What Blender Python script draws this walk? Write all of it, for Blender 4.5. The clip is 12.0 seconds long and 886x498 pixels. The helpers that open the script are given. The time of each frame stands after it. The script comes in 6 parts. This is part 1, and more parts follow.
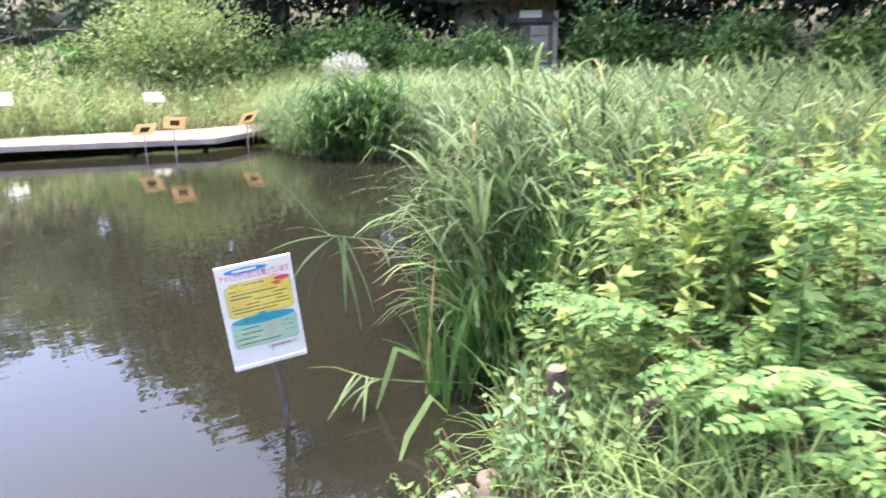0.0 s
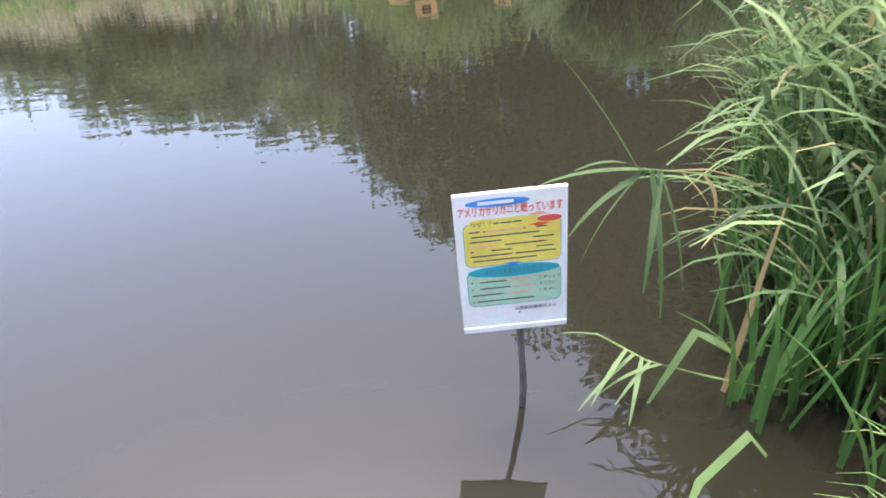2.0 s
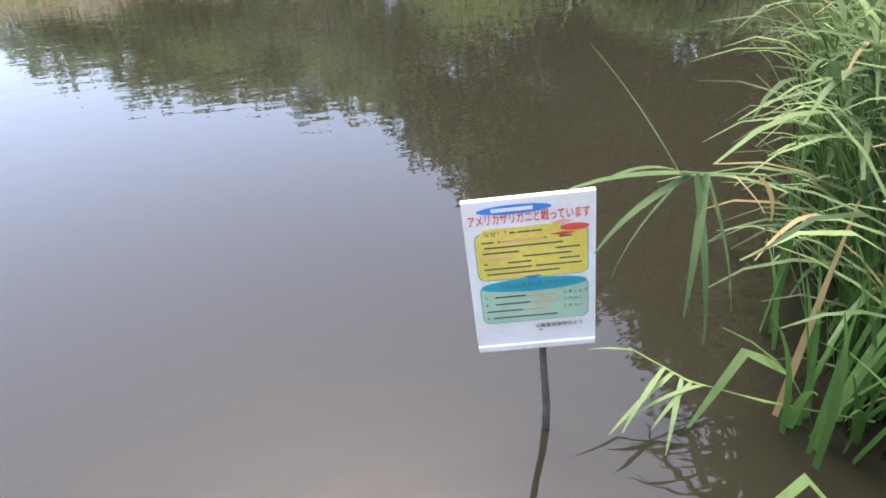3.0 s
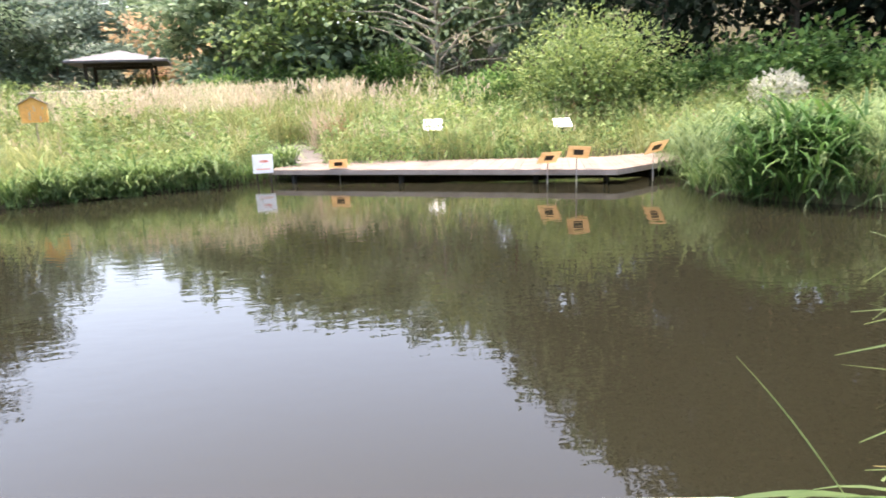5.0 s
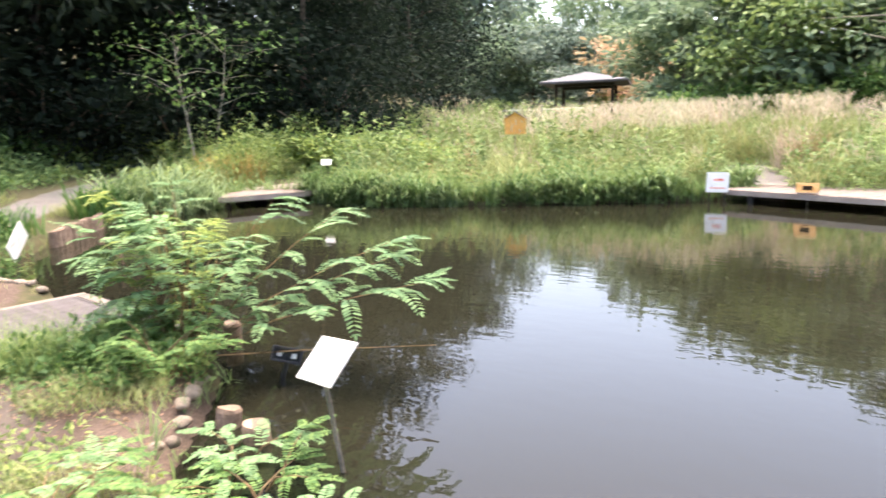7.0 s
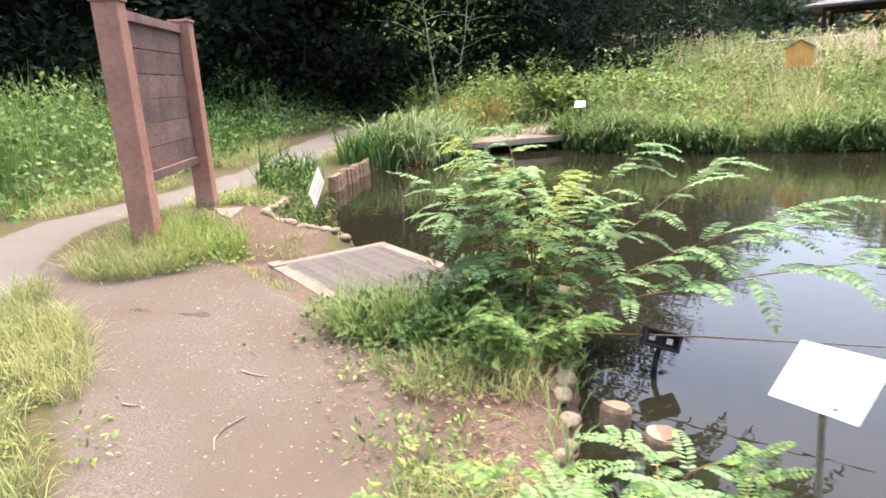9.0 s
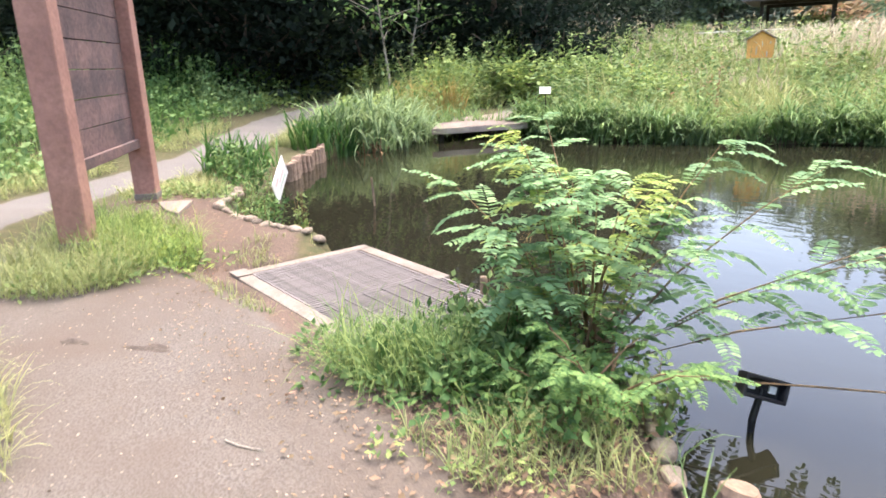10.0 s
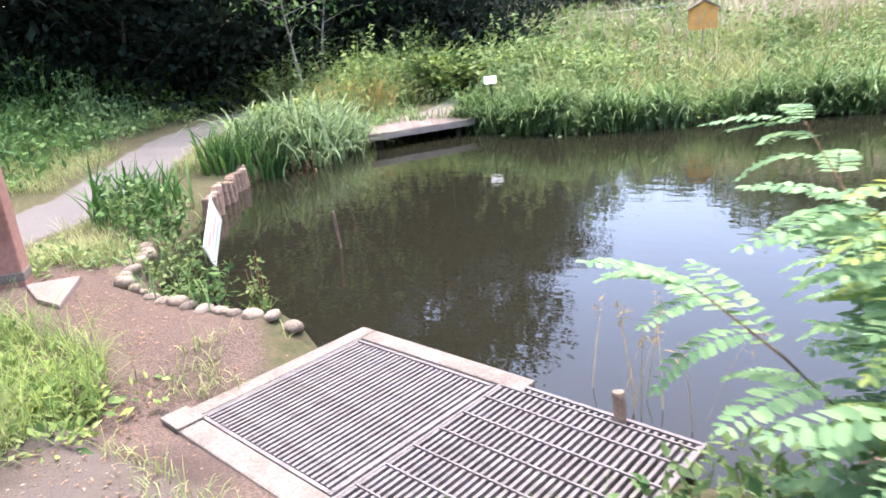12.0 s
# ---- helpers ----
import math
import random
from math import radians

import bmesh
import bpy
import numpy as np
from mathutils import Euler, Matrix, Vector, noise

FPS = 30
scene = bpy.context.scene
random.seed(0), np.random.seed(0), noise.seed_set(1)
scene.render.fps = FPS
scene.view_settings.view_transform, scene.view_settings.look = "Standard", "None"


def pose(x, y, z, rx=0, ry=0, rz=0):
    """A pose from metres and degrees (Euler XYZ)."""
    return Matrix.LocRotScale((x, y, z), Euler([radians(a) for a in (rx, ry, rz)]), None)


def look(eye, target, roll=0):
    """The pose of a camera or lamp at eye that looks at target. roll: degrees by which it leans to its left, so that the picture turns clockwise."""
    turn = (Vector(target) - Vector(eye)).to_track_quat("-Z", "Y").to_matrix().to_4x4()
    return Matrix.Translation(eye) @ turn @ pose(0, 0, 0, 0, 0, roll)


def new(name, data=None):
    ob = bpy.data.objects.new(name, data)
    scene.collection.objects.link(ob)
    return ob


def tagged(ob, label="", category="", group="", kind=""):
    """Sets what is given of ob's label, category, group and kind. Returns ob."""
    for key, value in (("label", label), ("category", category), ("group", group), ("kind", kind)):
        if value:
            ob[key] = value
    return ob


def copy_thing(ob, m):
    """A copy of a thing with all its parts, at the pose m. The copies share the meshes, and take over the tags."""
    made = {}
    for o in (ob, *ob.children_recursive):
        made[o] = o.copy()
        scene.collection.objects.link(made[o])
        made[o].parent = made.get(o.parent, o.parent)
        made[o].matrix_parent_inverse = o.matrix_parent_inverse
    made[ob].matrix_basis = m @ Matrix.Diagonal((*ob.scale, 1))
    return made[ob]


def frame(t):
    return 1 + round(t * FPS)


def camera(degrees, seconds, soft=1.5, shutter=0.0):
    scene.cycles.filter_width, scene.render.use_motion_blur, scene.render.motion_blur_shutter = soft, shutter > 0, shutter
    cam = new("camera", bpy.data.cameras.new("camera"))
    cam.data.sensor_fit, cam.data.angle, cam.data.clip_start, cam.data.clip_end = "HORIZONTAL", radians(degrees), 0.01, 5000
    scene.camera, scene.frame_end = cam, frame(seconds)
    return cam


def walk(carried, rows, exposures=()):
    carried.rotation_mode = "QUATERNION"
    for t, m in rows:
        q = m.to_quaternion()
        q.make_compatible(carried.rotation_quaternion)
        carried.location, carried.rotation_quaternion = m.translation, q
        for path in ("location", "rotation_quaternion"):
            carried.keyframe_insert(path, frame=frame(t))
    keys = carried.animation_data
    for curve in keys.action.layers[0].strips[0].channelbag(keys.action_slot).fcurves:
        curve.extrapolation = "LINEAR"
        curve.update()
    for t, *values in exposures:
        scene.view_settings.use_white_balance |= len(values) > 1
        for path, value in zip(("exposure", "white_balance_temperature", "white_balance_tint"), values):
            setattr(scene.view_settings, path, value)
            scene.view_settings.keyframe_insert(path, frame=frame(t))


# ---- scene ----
cam = camera(67.93, 12.0, soft=1.6, shutter=0.3)
PATH = [
    (0, pose(0.000, 0.000, 1.621, 74.44, 0.91, -36.63)),
    (0.5, pose(0.169, 0.255, 1.647, 70.09, 2.46, -27.57)),
    (1, pose(0.369, 0.582, 1.661, 67.51, 0.61, -17.24)),
    (1.5, pose(0.380, 0.852, 1.630, 64.81, 0.23, -15.86)),
    (2, pose(0.313, 1.116, 1.611, 59.49, 0.12, -15.97)),
    (2.5, pose(0.416, 1.298, 1.583, 56.01, 1.17, -13.53)),
    (2.7, pose(0.437, 1.337, 1.575, 56.22, 1.55, -13.37)),
    (4.3, pose(0.507, 1.318, 1.697, 69.84, 2.36, -7.32)),
    (4.5, pose(0.508, 1.328, 1.726, 73.05, 2.58, -6.44)),
    (5, pose(0.389, 1.355, 1.735, 76.95, 2.27, -3.13)),
    (5.5, pose(0.407, 1.309, 1.736, 77.04, 3.23, 5.98)),
    (6, pose(0.429, 1.531, 1.702, 77.04, 3.40, 15.96)),
    (6.5, pose(0.214, 1.544, 1.669, 78.63, 3.64, 24.34)),
    (7, pose(0.079, 1.489, 1.660, 79.79, 1.47, 33.80)),
    (7.5, pose(-0.084, 1.396, 1.663, 79.37, 1.43, 44.81)),
    (7.7, pose(-0.148, 1.373, 1.678, 78.79, 1.32, 48.67)),
    (9.3, pose(-1.545, 1.467, 1.636, 74.59, 3.91, 51.59)),
    (9.5, pose(-1.764, 1.506, 1.656, 73.57, 4.21, 50.57)),
    (10, pose(-2.216, 1.598, 1.621, 74.16, 1.68, 46.32)),
    (10.5, pose(-2.664, 1.730, 1.677, 74.90, 4.13, 42.02)),
    (11, pose(-3.108, 1.992, 1.654, 77.18, 3.79, 40.30)),
    (11.5, pose(-3.689, 2.221, 1.600, 75.79, 3.98, 36.54)),
    (12, pose(-4.146, 2.471, 1.580, 73.28, 5.46, 37.20))]
walk(cam, PATH, [(0, 3.05, 6300, 19), (1.0, 2.9, 6350, 17), (1.5, 2.9, 6300, 16), (2.7, 2.84, 6400, 16), (4.3, 2.74, 7300, 15), (5, 2.85, 7250, 15), (6.5, 2.85, 7200, 15), (7.5, 2.7, 7150, 15), (9.3, 2.55, 7200, 15), (10, 2.66, 6700, 13), (10.5, 2.76, 6400, 11), (11.5, 2.72, 6150, 14), (12, 2.67, 6150, 17)])


# ---- world, sun, exposure ----
world = bpy.data.worlds.new("overcast_sky")
scene.world = world
world.use_nodes = True
wn, wl = world.node_tree.nodes, world.node_tree.links
sky = wn.new("ShaderNodeTexSky")
sky.sky_type, sky.sun_disc = "NISHITA", False
sky.sun_elevation, sky.sun_rotation = radians(77), radians(-18)
sky.air_density, sky.dust_density, sky.ozone_density = 1.0, 5.0, 1.2
veil = wn.new("ShaderNodeHueSaturation")  # a veil of cloud takes most of the blue
veil.inputs["Saturation"].default_value = 1.1
wl.new(sky.outputs[0], veil.inputs["Color"])
wl.new(veil.outputs[0], wn["Background"].inputs[0])
wn["Background"].inputs[1].default_value = 0.15
sun = new("sun", bpy.data.lights.new("sun", "SUN"))
sun.data.energy, sun.data.angle, sun.data.color = 0.45, radians(20), (1.0, 0.98, 0.96)
sun.matrix_world = look((-7.0, 21.4, 97.4), (0, 0, 0))


# ---- materials ----
def mat(name, base, rough=0.7, var=0.25, scale=6.0, bump=0.0, metal=0.0, island=0.0, objrand=0.0, translucent=0.0, second=None, spec=0.5, fine=60.0, hue=0.0):
    """A procedural surface: base colour broken up at two scales, and by piece."""
    m = bpy.data.materials.new(name)
    m.use_nodes = True
    n, l = m.node_tree.nodes, m.node_tree.links
    b = n["Principled BSDF"]
    b.inputs["Roughness"].default_value, b.inputs["Metallic"].default_value = rough, metal
    b.inputs["Specular IOR Level"].default_value = spec
    co = n.new("ShaderNodeTexCoord")
    big, small = n.new("ShaderNodeTexNoise"), n.new("ShaderNodeTexNoise")
    for tex, s, d in ((big, scale, 3.0), (small, fine, 4.0)):
        tex.inputs["Scale"].default_value, tex.inputs["Detail"].default_value = s, d
        l.new(co.outputs["Object"], tex.inputs["Vector"])
    mix = n.new("ShaderNodeMix")
    mix.data_type = "RGBA"
    mix.inputs["A"].default_value = (*base, 1)
    mix.inputs["B"].default_value = (*(second or [c * 0.5 for c in base]), 1)
    ramp = n.new("ShaderNodeMapRange")
    ramp.inputs["From Min"].default_value, ramp.inputs["From Max"].default_value = 0.38, 0.66
    l.new(big.outputs["Fac"], ramp.inputs["Value"])
    l.new(ramp.outputs[0], mix.inputs["Factor"])
    hsv = n.new("ShaderNodeHueSaturation")
    l.new(mix.outputs["Result"], hsv.inputs["Color"])
    total = n.new("ShaderNodeMapRange")
    total.inputs["From Min"].default_value, total.inputs["From Max"].default_value = 0.3, 0.7
    total.inputs["To Min"].default_value, total.inputs["To Max"].default_value = 1 - var, 1 + var
    l.new(small.outputs["Fac"], total.inputs["Value"])
    value = total.outputs[0]
    for amount, node, socket in ((island, "ShaderNodeNewGeometry", "Random Per Island"), (objrand, "ShaderNodeObjectInfo", "Random")):
        if amount:
            src, rng, mul = n.new(node), n.new("ShaderNodeMapRange"), n.new("ShaderNodeMath")
            rng.inputs["To Min"].default_value, rng.inputs["To Max"].default_value = 1 - amount, 1 + amount
            mul.operation = "MULTIPLY"
            l.new(src.outputs[socket], rng.inputs["Value"])
            l.new(rng.outputs[0], mul.inputs[0])
            l.new(value, mul.inputs[1])
            value = mul.outputs[0]
            if hue:
                shift = n.new("ShaderNodeMapRange")
                shift.inputs["To Min"].default_value, shift.inputs["To Max"].default_value = 0.5 + hue, 0.5 - hue
                l.new(src.outputs[socket], shift.inputs["Value"])
                l.new(shift.outputs[0], hsv.inputs["Hue"])
    l.new(value, hsv.inputs["Value"])
    l.new(hsv.outputs[0], b.inputs["Base Color"])
    if bump:
        bp = n.new("ShaderNodeBump")
        bp.inputs["Strength"].default_value, bp.inputs["Distance"].default_value = bump, 0.01
        l.new(small.outputs["Fac"], bp.inputs["Height"])
        l.new(bp.outputs[0], b.inputs["Normal"])
    if translucent:
        tr, ms = n.new("ShaderNodeBsdfTranslucent"), n.new("ShaderNodeMixShader")
        ms.inputs[0].default_value = translucent
        l.new(hsv.outputs[0], tr.inputs["Color"])
        l.new(b.outputs[0], ms.inputs[1])
        l.new(tr.outputs[0], ms.inputs[2])
        l.new(ms.outputs[0], n["Material Output"].inputs[0])
    return m


def leaf_mat(name, base, second, island=0.35, hue=0.02, rough=0.62):
    return mat(name, base, rough, 0.12, 0.5, second=second, island=island, translucent=0.35, hue=hue, spec=0.22, fine=20)


def water_mat():
    m = bpy.data.materials.new("murky_pond_water")
    m.use_nodes = True
    n, l = m.node_tree.nodes, m.node_tree.links
    b = n["Principled BSDF"]
    b.inputs["Roughness"].default_value, b.inputs["IOR"].default_value = 0.02, 1.375
    co, lo, hi, mx = n.new("ShaderNodeTexCoord"), n.new("ShaderNodeTexNoise"), n.new("ShaderNodeTexNoise"), n.new("ShaderNodeMix")
    lo.inputs["Scale"].default_value, hi.inputs["Scale"].default_value = 0.35, 6.5
    lo.inputs["Detail"].default_value, hi.inputs["Detail"].default_value = 3, 2
    mx.data_type = "RGBA"
    mx.inputs["A"].default_value, mx.inputs["B"].default_value = (0.0165, 0.0162, 0.0098, 1), (0.0132, 0.0129, 0.0079, 1)
    l.new(co.outputs["Object"], lo.inputs["Vector"])
    stretch = n.new("ShaderNodeMapping")
    stretch.inputs["Scale"].default_value = (0.55, 1.0, 1.0)
    l.new(co.outputs["Object"], stretch.inputs["Vector"])
    l.new(stretch.outputs[0], hi.inputs["Vector"])
    l.new(lo.outputs["Fac"], mx.inputs["Factor"])
    l.new(mx.outputs["Result"], b.inputs["Base Color"])
    bp = n.new("ShaderNodeBump")
    bp.inputs["Strength"].default_value, bp.inputs["Distance"].default_value = 0.16, 0.012
    l.new(hi.outputs["Fac"], bp.inputs["Height"])
    l.new(bp.outputs[0], b.inputs["Normal"])
    return m


def ground_mat():
    """Earth under the plants; the 'path' and 'soil' attributes say where gravel and bare red earth lie."""
    m = bpy.data.materials.new("earth_and_gravel")
    m.use_nodes = True
    n, l = m.node_tree.nodes, m.node_tree.links
    b = n["Principled BSDF"]
    b.inputs["Roughness"].default_value = 0.95
    b.inputs["Specular IOR Level"].default_value = 0.2
    co = n.new("ShaderNodeTexCoord")

    def noise_tex(s, d=5.0):
        t = n.new("ShaderNodeTexNoise")
        t.inputs["Scale"].default_value, t.inputs["Detail"].default_value = s, d
        l.new(co.outputs["Object"], t.inputs["Vector"])
        return t.outputs["Fac"]

    def two(a, c, fac, lo=0.35, hi=0.65):
        r, x = n.new("ShaderNodeMapRange"), n.new("ShaderNodeMix")
        r.inputs["From Min"].default_value, r.inputs["From Max"].default_value = lo, hi
        l.new(fac, r.inputs["Value"])
        x.data_type = "RGBA"
        l.new(r.outputs[0], x.inputs["Factor"])
        for s, v in (("A", a), ("B", c)):
            if isinstance(v, tuple):
                x.inputs[s].default_value = (*v, 1)
            else:
                l.new(v, x.inputs[s])
        return x.outputs["Result"]

    fine, mid, low = noise_tex(90), noise_tex(14), noise_tex(1.3)
    grit = noise_tex(240, 3.0)
    gravel = two(two((0.092, 0.079, 0.066), (0.148, 0.129, 0.109), fine, 0.4, 0.6), (0.105, 0.084, 0.067), low)
    pale = two(two((0.11, 0.101, 0.092), (0.18, 0.168, 0.155), grit, 0.4, 0.6), (0.145, 0.133, 0.118), low)
    soil = two(two((0.075, 0.054, 0.042), (0.155, 0.112, 0.086), fine, 0.4, 0.6), (0.05, 0.036, 0.029), low, 0.5, 0.75)
    litter = two((0.10, 0.085, 0.045), (0.055, 0.06, 0.025), mid)
    at1, at2 = n.new("ShaderNodeAttribute"), n.new("ShaderNodeAttribute")
    at3 = n.new("ShaderNodeAttribute")
    at1.attribute_name, at2.attribute_name, at3.attribute_name = "path", "soil", "pale"

    def ragged(a):
        add = n.new("ShaderNodeMath")
        add.operation = "ADD"
        sub = n.new("ShaderNodeMath")
        sub.operation, sub.inputs[1].default_value = "MULTIPLY_ADD", 0.7
        sub.inputs[2].default_value = -0.35
        l.new(mid, sub.inputs[0])
        l.new(a, add.inputs[0])
        l.new(sub.outputs[0], add.inputs[1])
        return add.outputs[0]

    col = two(litter, soil, ragged(at2.outputs["Fac"]), 0.35, 0.6)
    col = two(col, gravel, ragged(at1.outputs["Fac"]), 0.35, 0.6)
    col = two(col, pale, ragged(at3.outputs["Fac"]), 0.35, 0.6)
    l.new(col, b.inputs["Base Color"])
    bp = n.new("ShaderNodeBump")
    bp.inputs["Strength"].default_value, bp.inputs["Distance"].default_value = 0.5, 0.02
    l.new(fine, bp.inputs["Height"])
    l.new(bp.outputs[0], b.inputs["Normal"])
    return m


M = dict(
    water=water_mat(), ground=ground_mat(),
    meadow=leaf_mat("meadow_grass", (0.34, 0.36, 0.155), (0.215, 0.275, 0.105), 0.25, 0.02),
    meadow_dry=leaf_mat("dry_plumes", (0.45, 0.39, 0.27), (0.5, 0.4, 0.32), 0.25, 0.01, 0.8),
    straw=leaf_mat("yellowed_grass", (0.38, 0.29, 0.10), (0.3, 0.28, 0.1), 0.3, 0.02, 0.8),
    plume=leaf_mat("pinkish_plume", (0.48, 0.45, 0.32), (0.46, 0.38, 0.29), 0.2, 0.01, 0.9),
    bank=leaf_mat("bank_grass", (0.23, 0.34, 0.125), (0.14, 0.235, 0.08), 0.35, 0.02),
    reed=leaf_mat("reed_leaf", (0.16, 0.235, 0.098), (0.06, 0.105, 0.037), 0.65, 0.02),
    reed_pale=leaf_mat("pale_arching_grass", (0.23, 0.32, 0.15), (0.16, 0.235, 0.1), 0.45, 0.02),
    reed_dry=leaf_mat("withered_reed", (0.30, 0.23, 0.10), (0.34, 0.28, 0.15), 0.3, 0.01, 0.8),
    iris=leaf_mat("iris_leaf", (0.075, 0.17, 0.042), (0.05, 0.115, 0.03), 0.45, 0.02),
    pinnate=leaf_mat("pinnate_leaf", (0.225, 0.365, 0.165), (0.165, 0.295, 0.135), 0.3, 0.02),
    pinnate_young=leaf_mat("young_pinnate_leaf", (0.27, 0.35, 0.09), (0.19, 0.29, 0.09), 0.35, 0.03),
    shrub=leaf_mat("shrub_leaf", (0.235, 0.32, 0.115), (0.165, 0.245, 0.085), 0.35, 0.02),
    weed=leaf_mat("broad_weed_leaf", (0.25, 0.345, 0.1), (0.18, 0.265, 0.085), 0.45, 0.03),
    ivy=leaf_mat("creeper_leaf", (0.14, 0.255, 0.075), (0.095, 0.18, 0.055), 0.45, 0.025),
    # the wood's deep shade is put into this leaf colour
    wood_a=leaf_mat("shade_dark_woodland_leaf", (0.016, 0.027, 0.017), (0.025, 0.04, 0.023), 0.35, 0.02, 0.95),
    # distance haze is mixed into this pale leaf colour
    wood_e=leaf_mat("hazed_valley_leaf", (0.19, 0.245, 0.18), (0.15, 0.205, 0.155), 0.35, 0.02, 0.8),
    # green lightened in place of haze over the hillside
    wood_b=leaf_mat("hazed_woodland_leaf", (0.2, 0.275, 0.15), (0.145, 0.215, 0.135), 0.4, 0.02),
    wood_d=leaf_mat("light_woodland_leaf", (0.29, 0.36, 0.15), (0.22, 0.30, 0.13), 0.4, 0.02),
    brown_weed=leaf_mat("brown_weed", (0.26, 0.15, 0.08), (0.32, 0.22, 0.12), 0.3, 0.02, 0.8),
    wood_c=leaf_mat("autumn_leaf", (0.52, 0.36, 0.22), (0.4, 0.33, 0.18), 0.35, 0.02),
    white=leaf_mat("white_flower", (0.62, 0.60, 0.52), (0.45, 0.48, 0.36), 0.2, 0.01),
    mud=mat("damp_trampled_earth", (0.085, 0.068, 0.055), 0.95, 0.35, 14, 0.8, second=(0.06, 0.047, 0.038), spec=0.2),
    litter=leaf_mat("dead_leaf", (0.23, 0.145, 0.085), (0.3, 0.215, 0.14), 0.45, 0.02, 0.8),
    bark=mat("bark", (0.16, 0.12, 0.09), 0.9, 0.35, 8, 0.6),
    bark_pale=mat("pale_bark", (0.33, 0.29, 0.23), 0.9, 0.3, 8, 0.5),
    twig=mat("brown_twig", (0.24, 0.15, 0.07), 0.8, 0.3, 20, 0.3),
    deck=mat("weathered_deck_board", (0.215, 0.17, 0.142), 0.85, 0.2, 3, 0.4, objrand=0.14, second=(0.175, 0.135, 0.108)),
    deck_edge=mat("weathered_edge_beam", (0.36, 0.30, 0.245), 0.85, 0.25, 2, 0.4, second=(0.27, 0.22, 0.18)),
    # dark brown of wooden parts, and of the sheet below the gratings
    dark_wood=mat("wet_dark_wood_and_sheet", (0.045, 0.04, 0.03), 0.8, 0.3, 6, 0.4),
    plank=mat("brown_painted_plank", (0.165, 0.10, 0.09), 0.8, 0.3, 2.2, 0.4, objrand=0.15, second=(0.075, 0.053, 0.052), fine=30),
    post=mat("brown_stained_post", (0.37, 0.20, 0.15), 0.75, 0.16, 2.5, 0.3, second=(0.28, 0.145, 0.11), fine=25),
    concrete=mat("pale_concrete_kerb", (0.21, 0.18, 0.147), 0.9, 0.25, 5, 0.5, second=(0.15, 0.122, 0.096)),
    steel=mat("galvanised_steel", (0.185, 0.165, 0.155), 0.7, 0.2, 9, 0.1, metal=0.15, second=(0.13, 0.115, 0.105), objrand=0.1),
    stone=mat("bank_stone", (0.40, 0.33, 0.26), 0.95, 0.35, 7, 0.8, objrand=0.22, second=(0.27, 0.215, 0.165), spec=0.2),
    logwood=mat("log_edging", (0.33, 0.23, 0.16), 0.9, 0.3, 12, 0.5, objrand=0.25, second=(0.2, 0.135, 0.09)),
    board=mat("white_sign_board", (0.82, 0.82, 0.79), 0.45, 0.04, 4, second=(0.74, 0.73, 0.66)),
    cutwood=mat("cut_log_end", (0.19, 0.14, 0.095), 0.9, 0.25, 14, 0.3, objrand=0.2, second=(0.17, 0.12, 0.085)),
    tan_sheet=mat("tan_translucent_sheet", (0.64, 0.53, 0.37), 0.7, 0.1, 6, translucent=0.65, second=(0.57, 0.45, 0.3)),
    pale_post=mat("pale_grey_post", (0.46, 0.40, 0.34), 0.8, 0.15, 6, 0.2, second=(0.3, 0.28, 0.25)),
    ply=mat("pale_plywood", (0.50, 0.36, 0.20), 0.8, 0.12, 6, 0.2, objrand=0.1, second=(0.42, 0.29, 0.15)),
    orange=mat("orange_stained_wood", (0.85, 0.44, 0.12), 0.75, 0.12, 5, 0.2, second=(0.76, 0.37, 0.10)),
    black=mat("black_plastic", (0.018, 0.018, 0.02), 0.4, 0.1, 8),
    grey_post=mat("grey_steel_post", (0.15, 0.14, 0.13), 0.5, 0.25, 14, 0.2, second=(0.09, 0.085, 0.08)),
    roof=mat("grey_roof_tile", (0.13, 0.133, 0.14), 0.85, 0.15, 3, 0.3, second=(0.1, 0.1, 0.105)),
    hutwall=mat("old_plank_wall", (0.17, 0.13, 0.10), 0.9, 0.3, 3, 0.4, objrand=0.25, second=(0.11, 0.085, 0.07)),
)


# ---- mesh helpers ----
def part(name, bm, material, parent=None, label="", smooth=False):
    me = bpy.data.meshes.new(name)
    bmesh.ops.recalc_face_normals(bm, faces=bm.faces)
    bm.to_mesh(me)
    bm.free()
    me.materials.append(material)
    if smooth:
        for p in me.polygons:
            p.use_smooth = True
    ob = new(name, me)
    if parent:
        ob.parent = parent
    if label:
        ob["label"] = label
    return ob


def quads(name, V, F, material, parent=None, smooth=False, label=""):
    """One mesh from an array of corners and an array of four-cornered faces."""
    V, F = np.asarray(V, np.float32), np.asarray(F, np.int32)
    me = bpy.data.meshes.new(name)
    me.vertices.add(len(V))
    me.vertices.foreach_set("co", V.ravel())
    me.loops.add(F.size)
    me.loops.foreach_set("vertex_index", F.ravel())
    me.polygons.add(len(F))
    me.polygons.foreach_set("loop_start", np.arange(0, F.size, 4, dtype=np.int32))
    me.polygons.foreach_set("loop_total", np.full(len(F), 4, np.int32))
    if smooth:
        me.polygons.foreach_set("use_smooth", np.ones(len(F), bool))
    me.update(calc_edges=True)
    me.materials.append(material)
    ob = new(name, me)
    if parent:
        ob.parent = parent
    if label:
        ob["label"] = label
    return ob


def thing(name, label, category, group="", at=None, kind=""):
    e = new(name)
    if at is not None:
        e.matrix_world = at
    return tagged(e, label, category, group, kind)


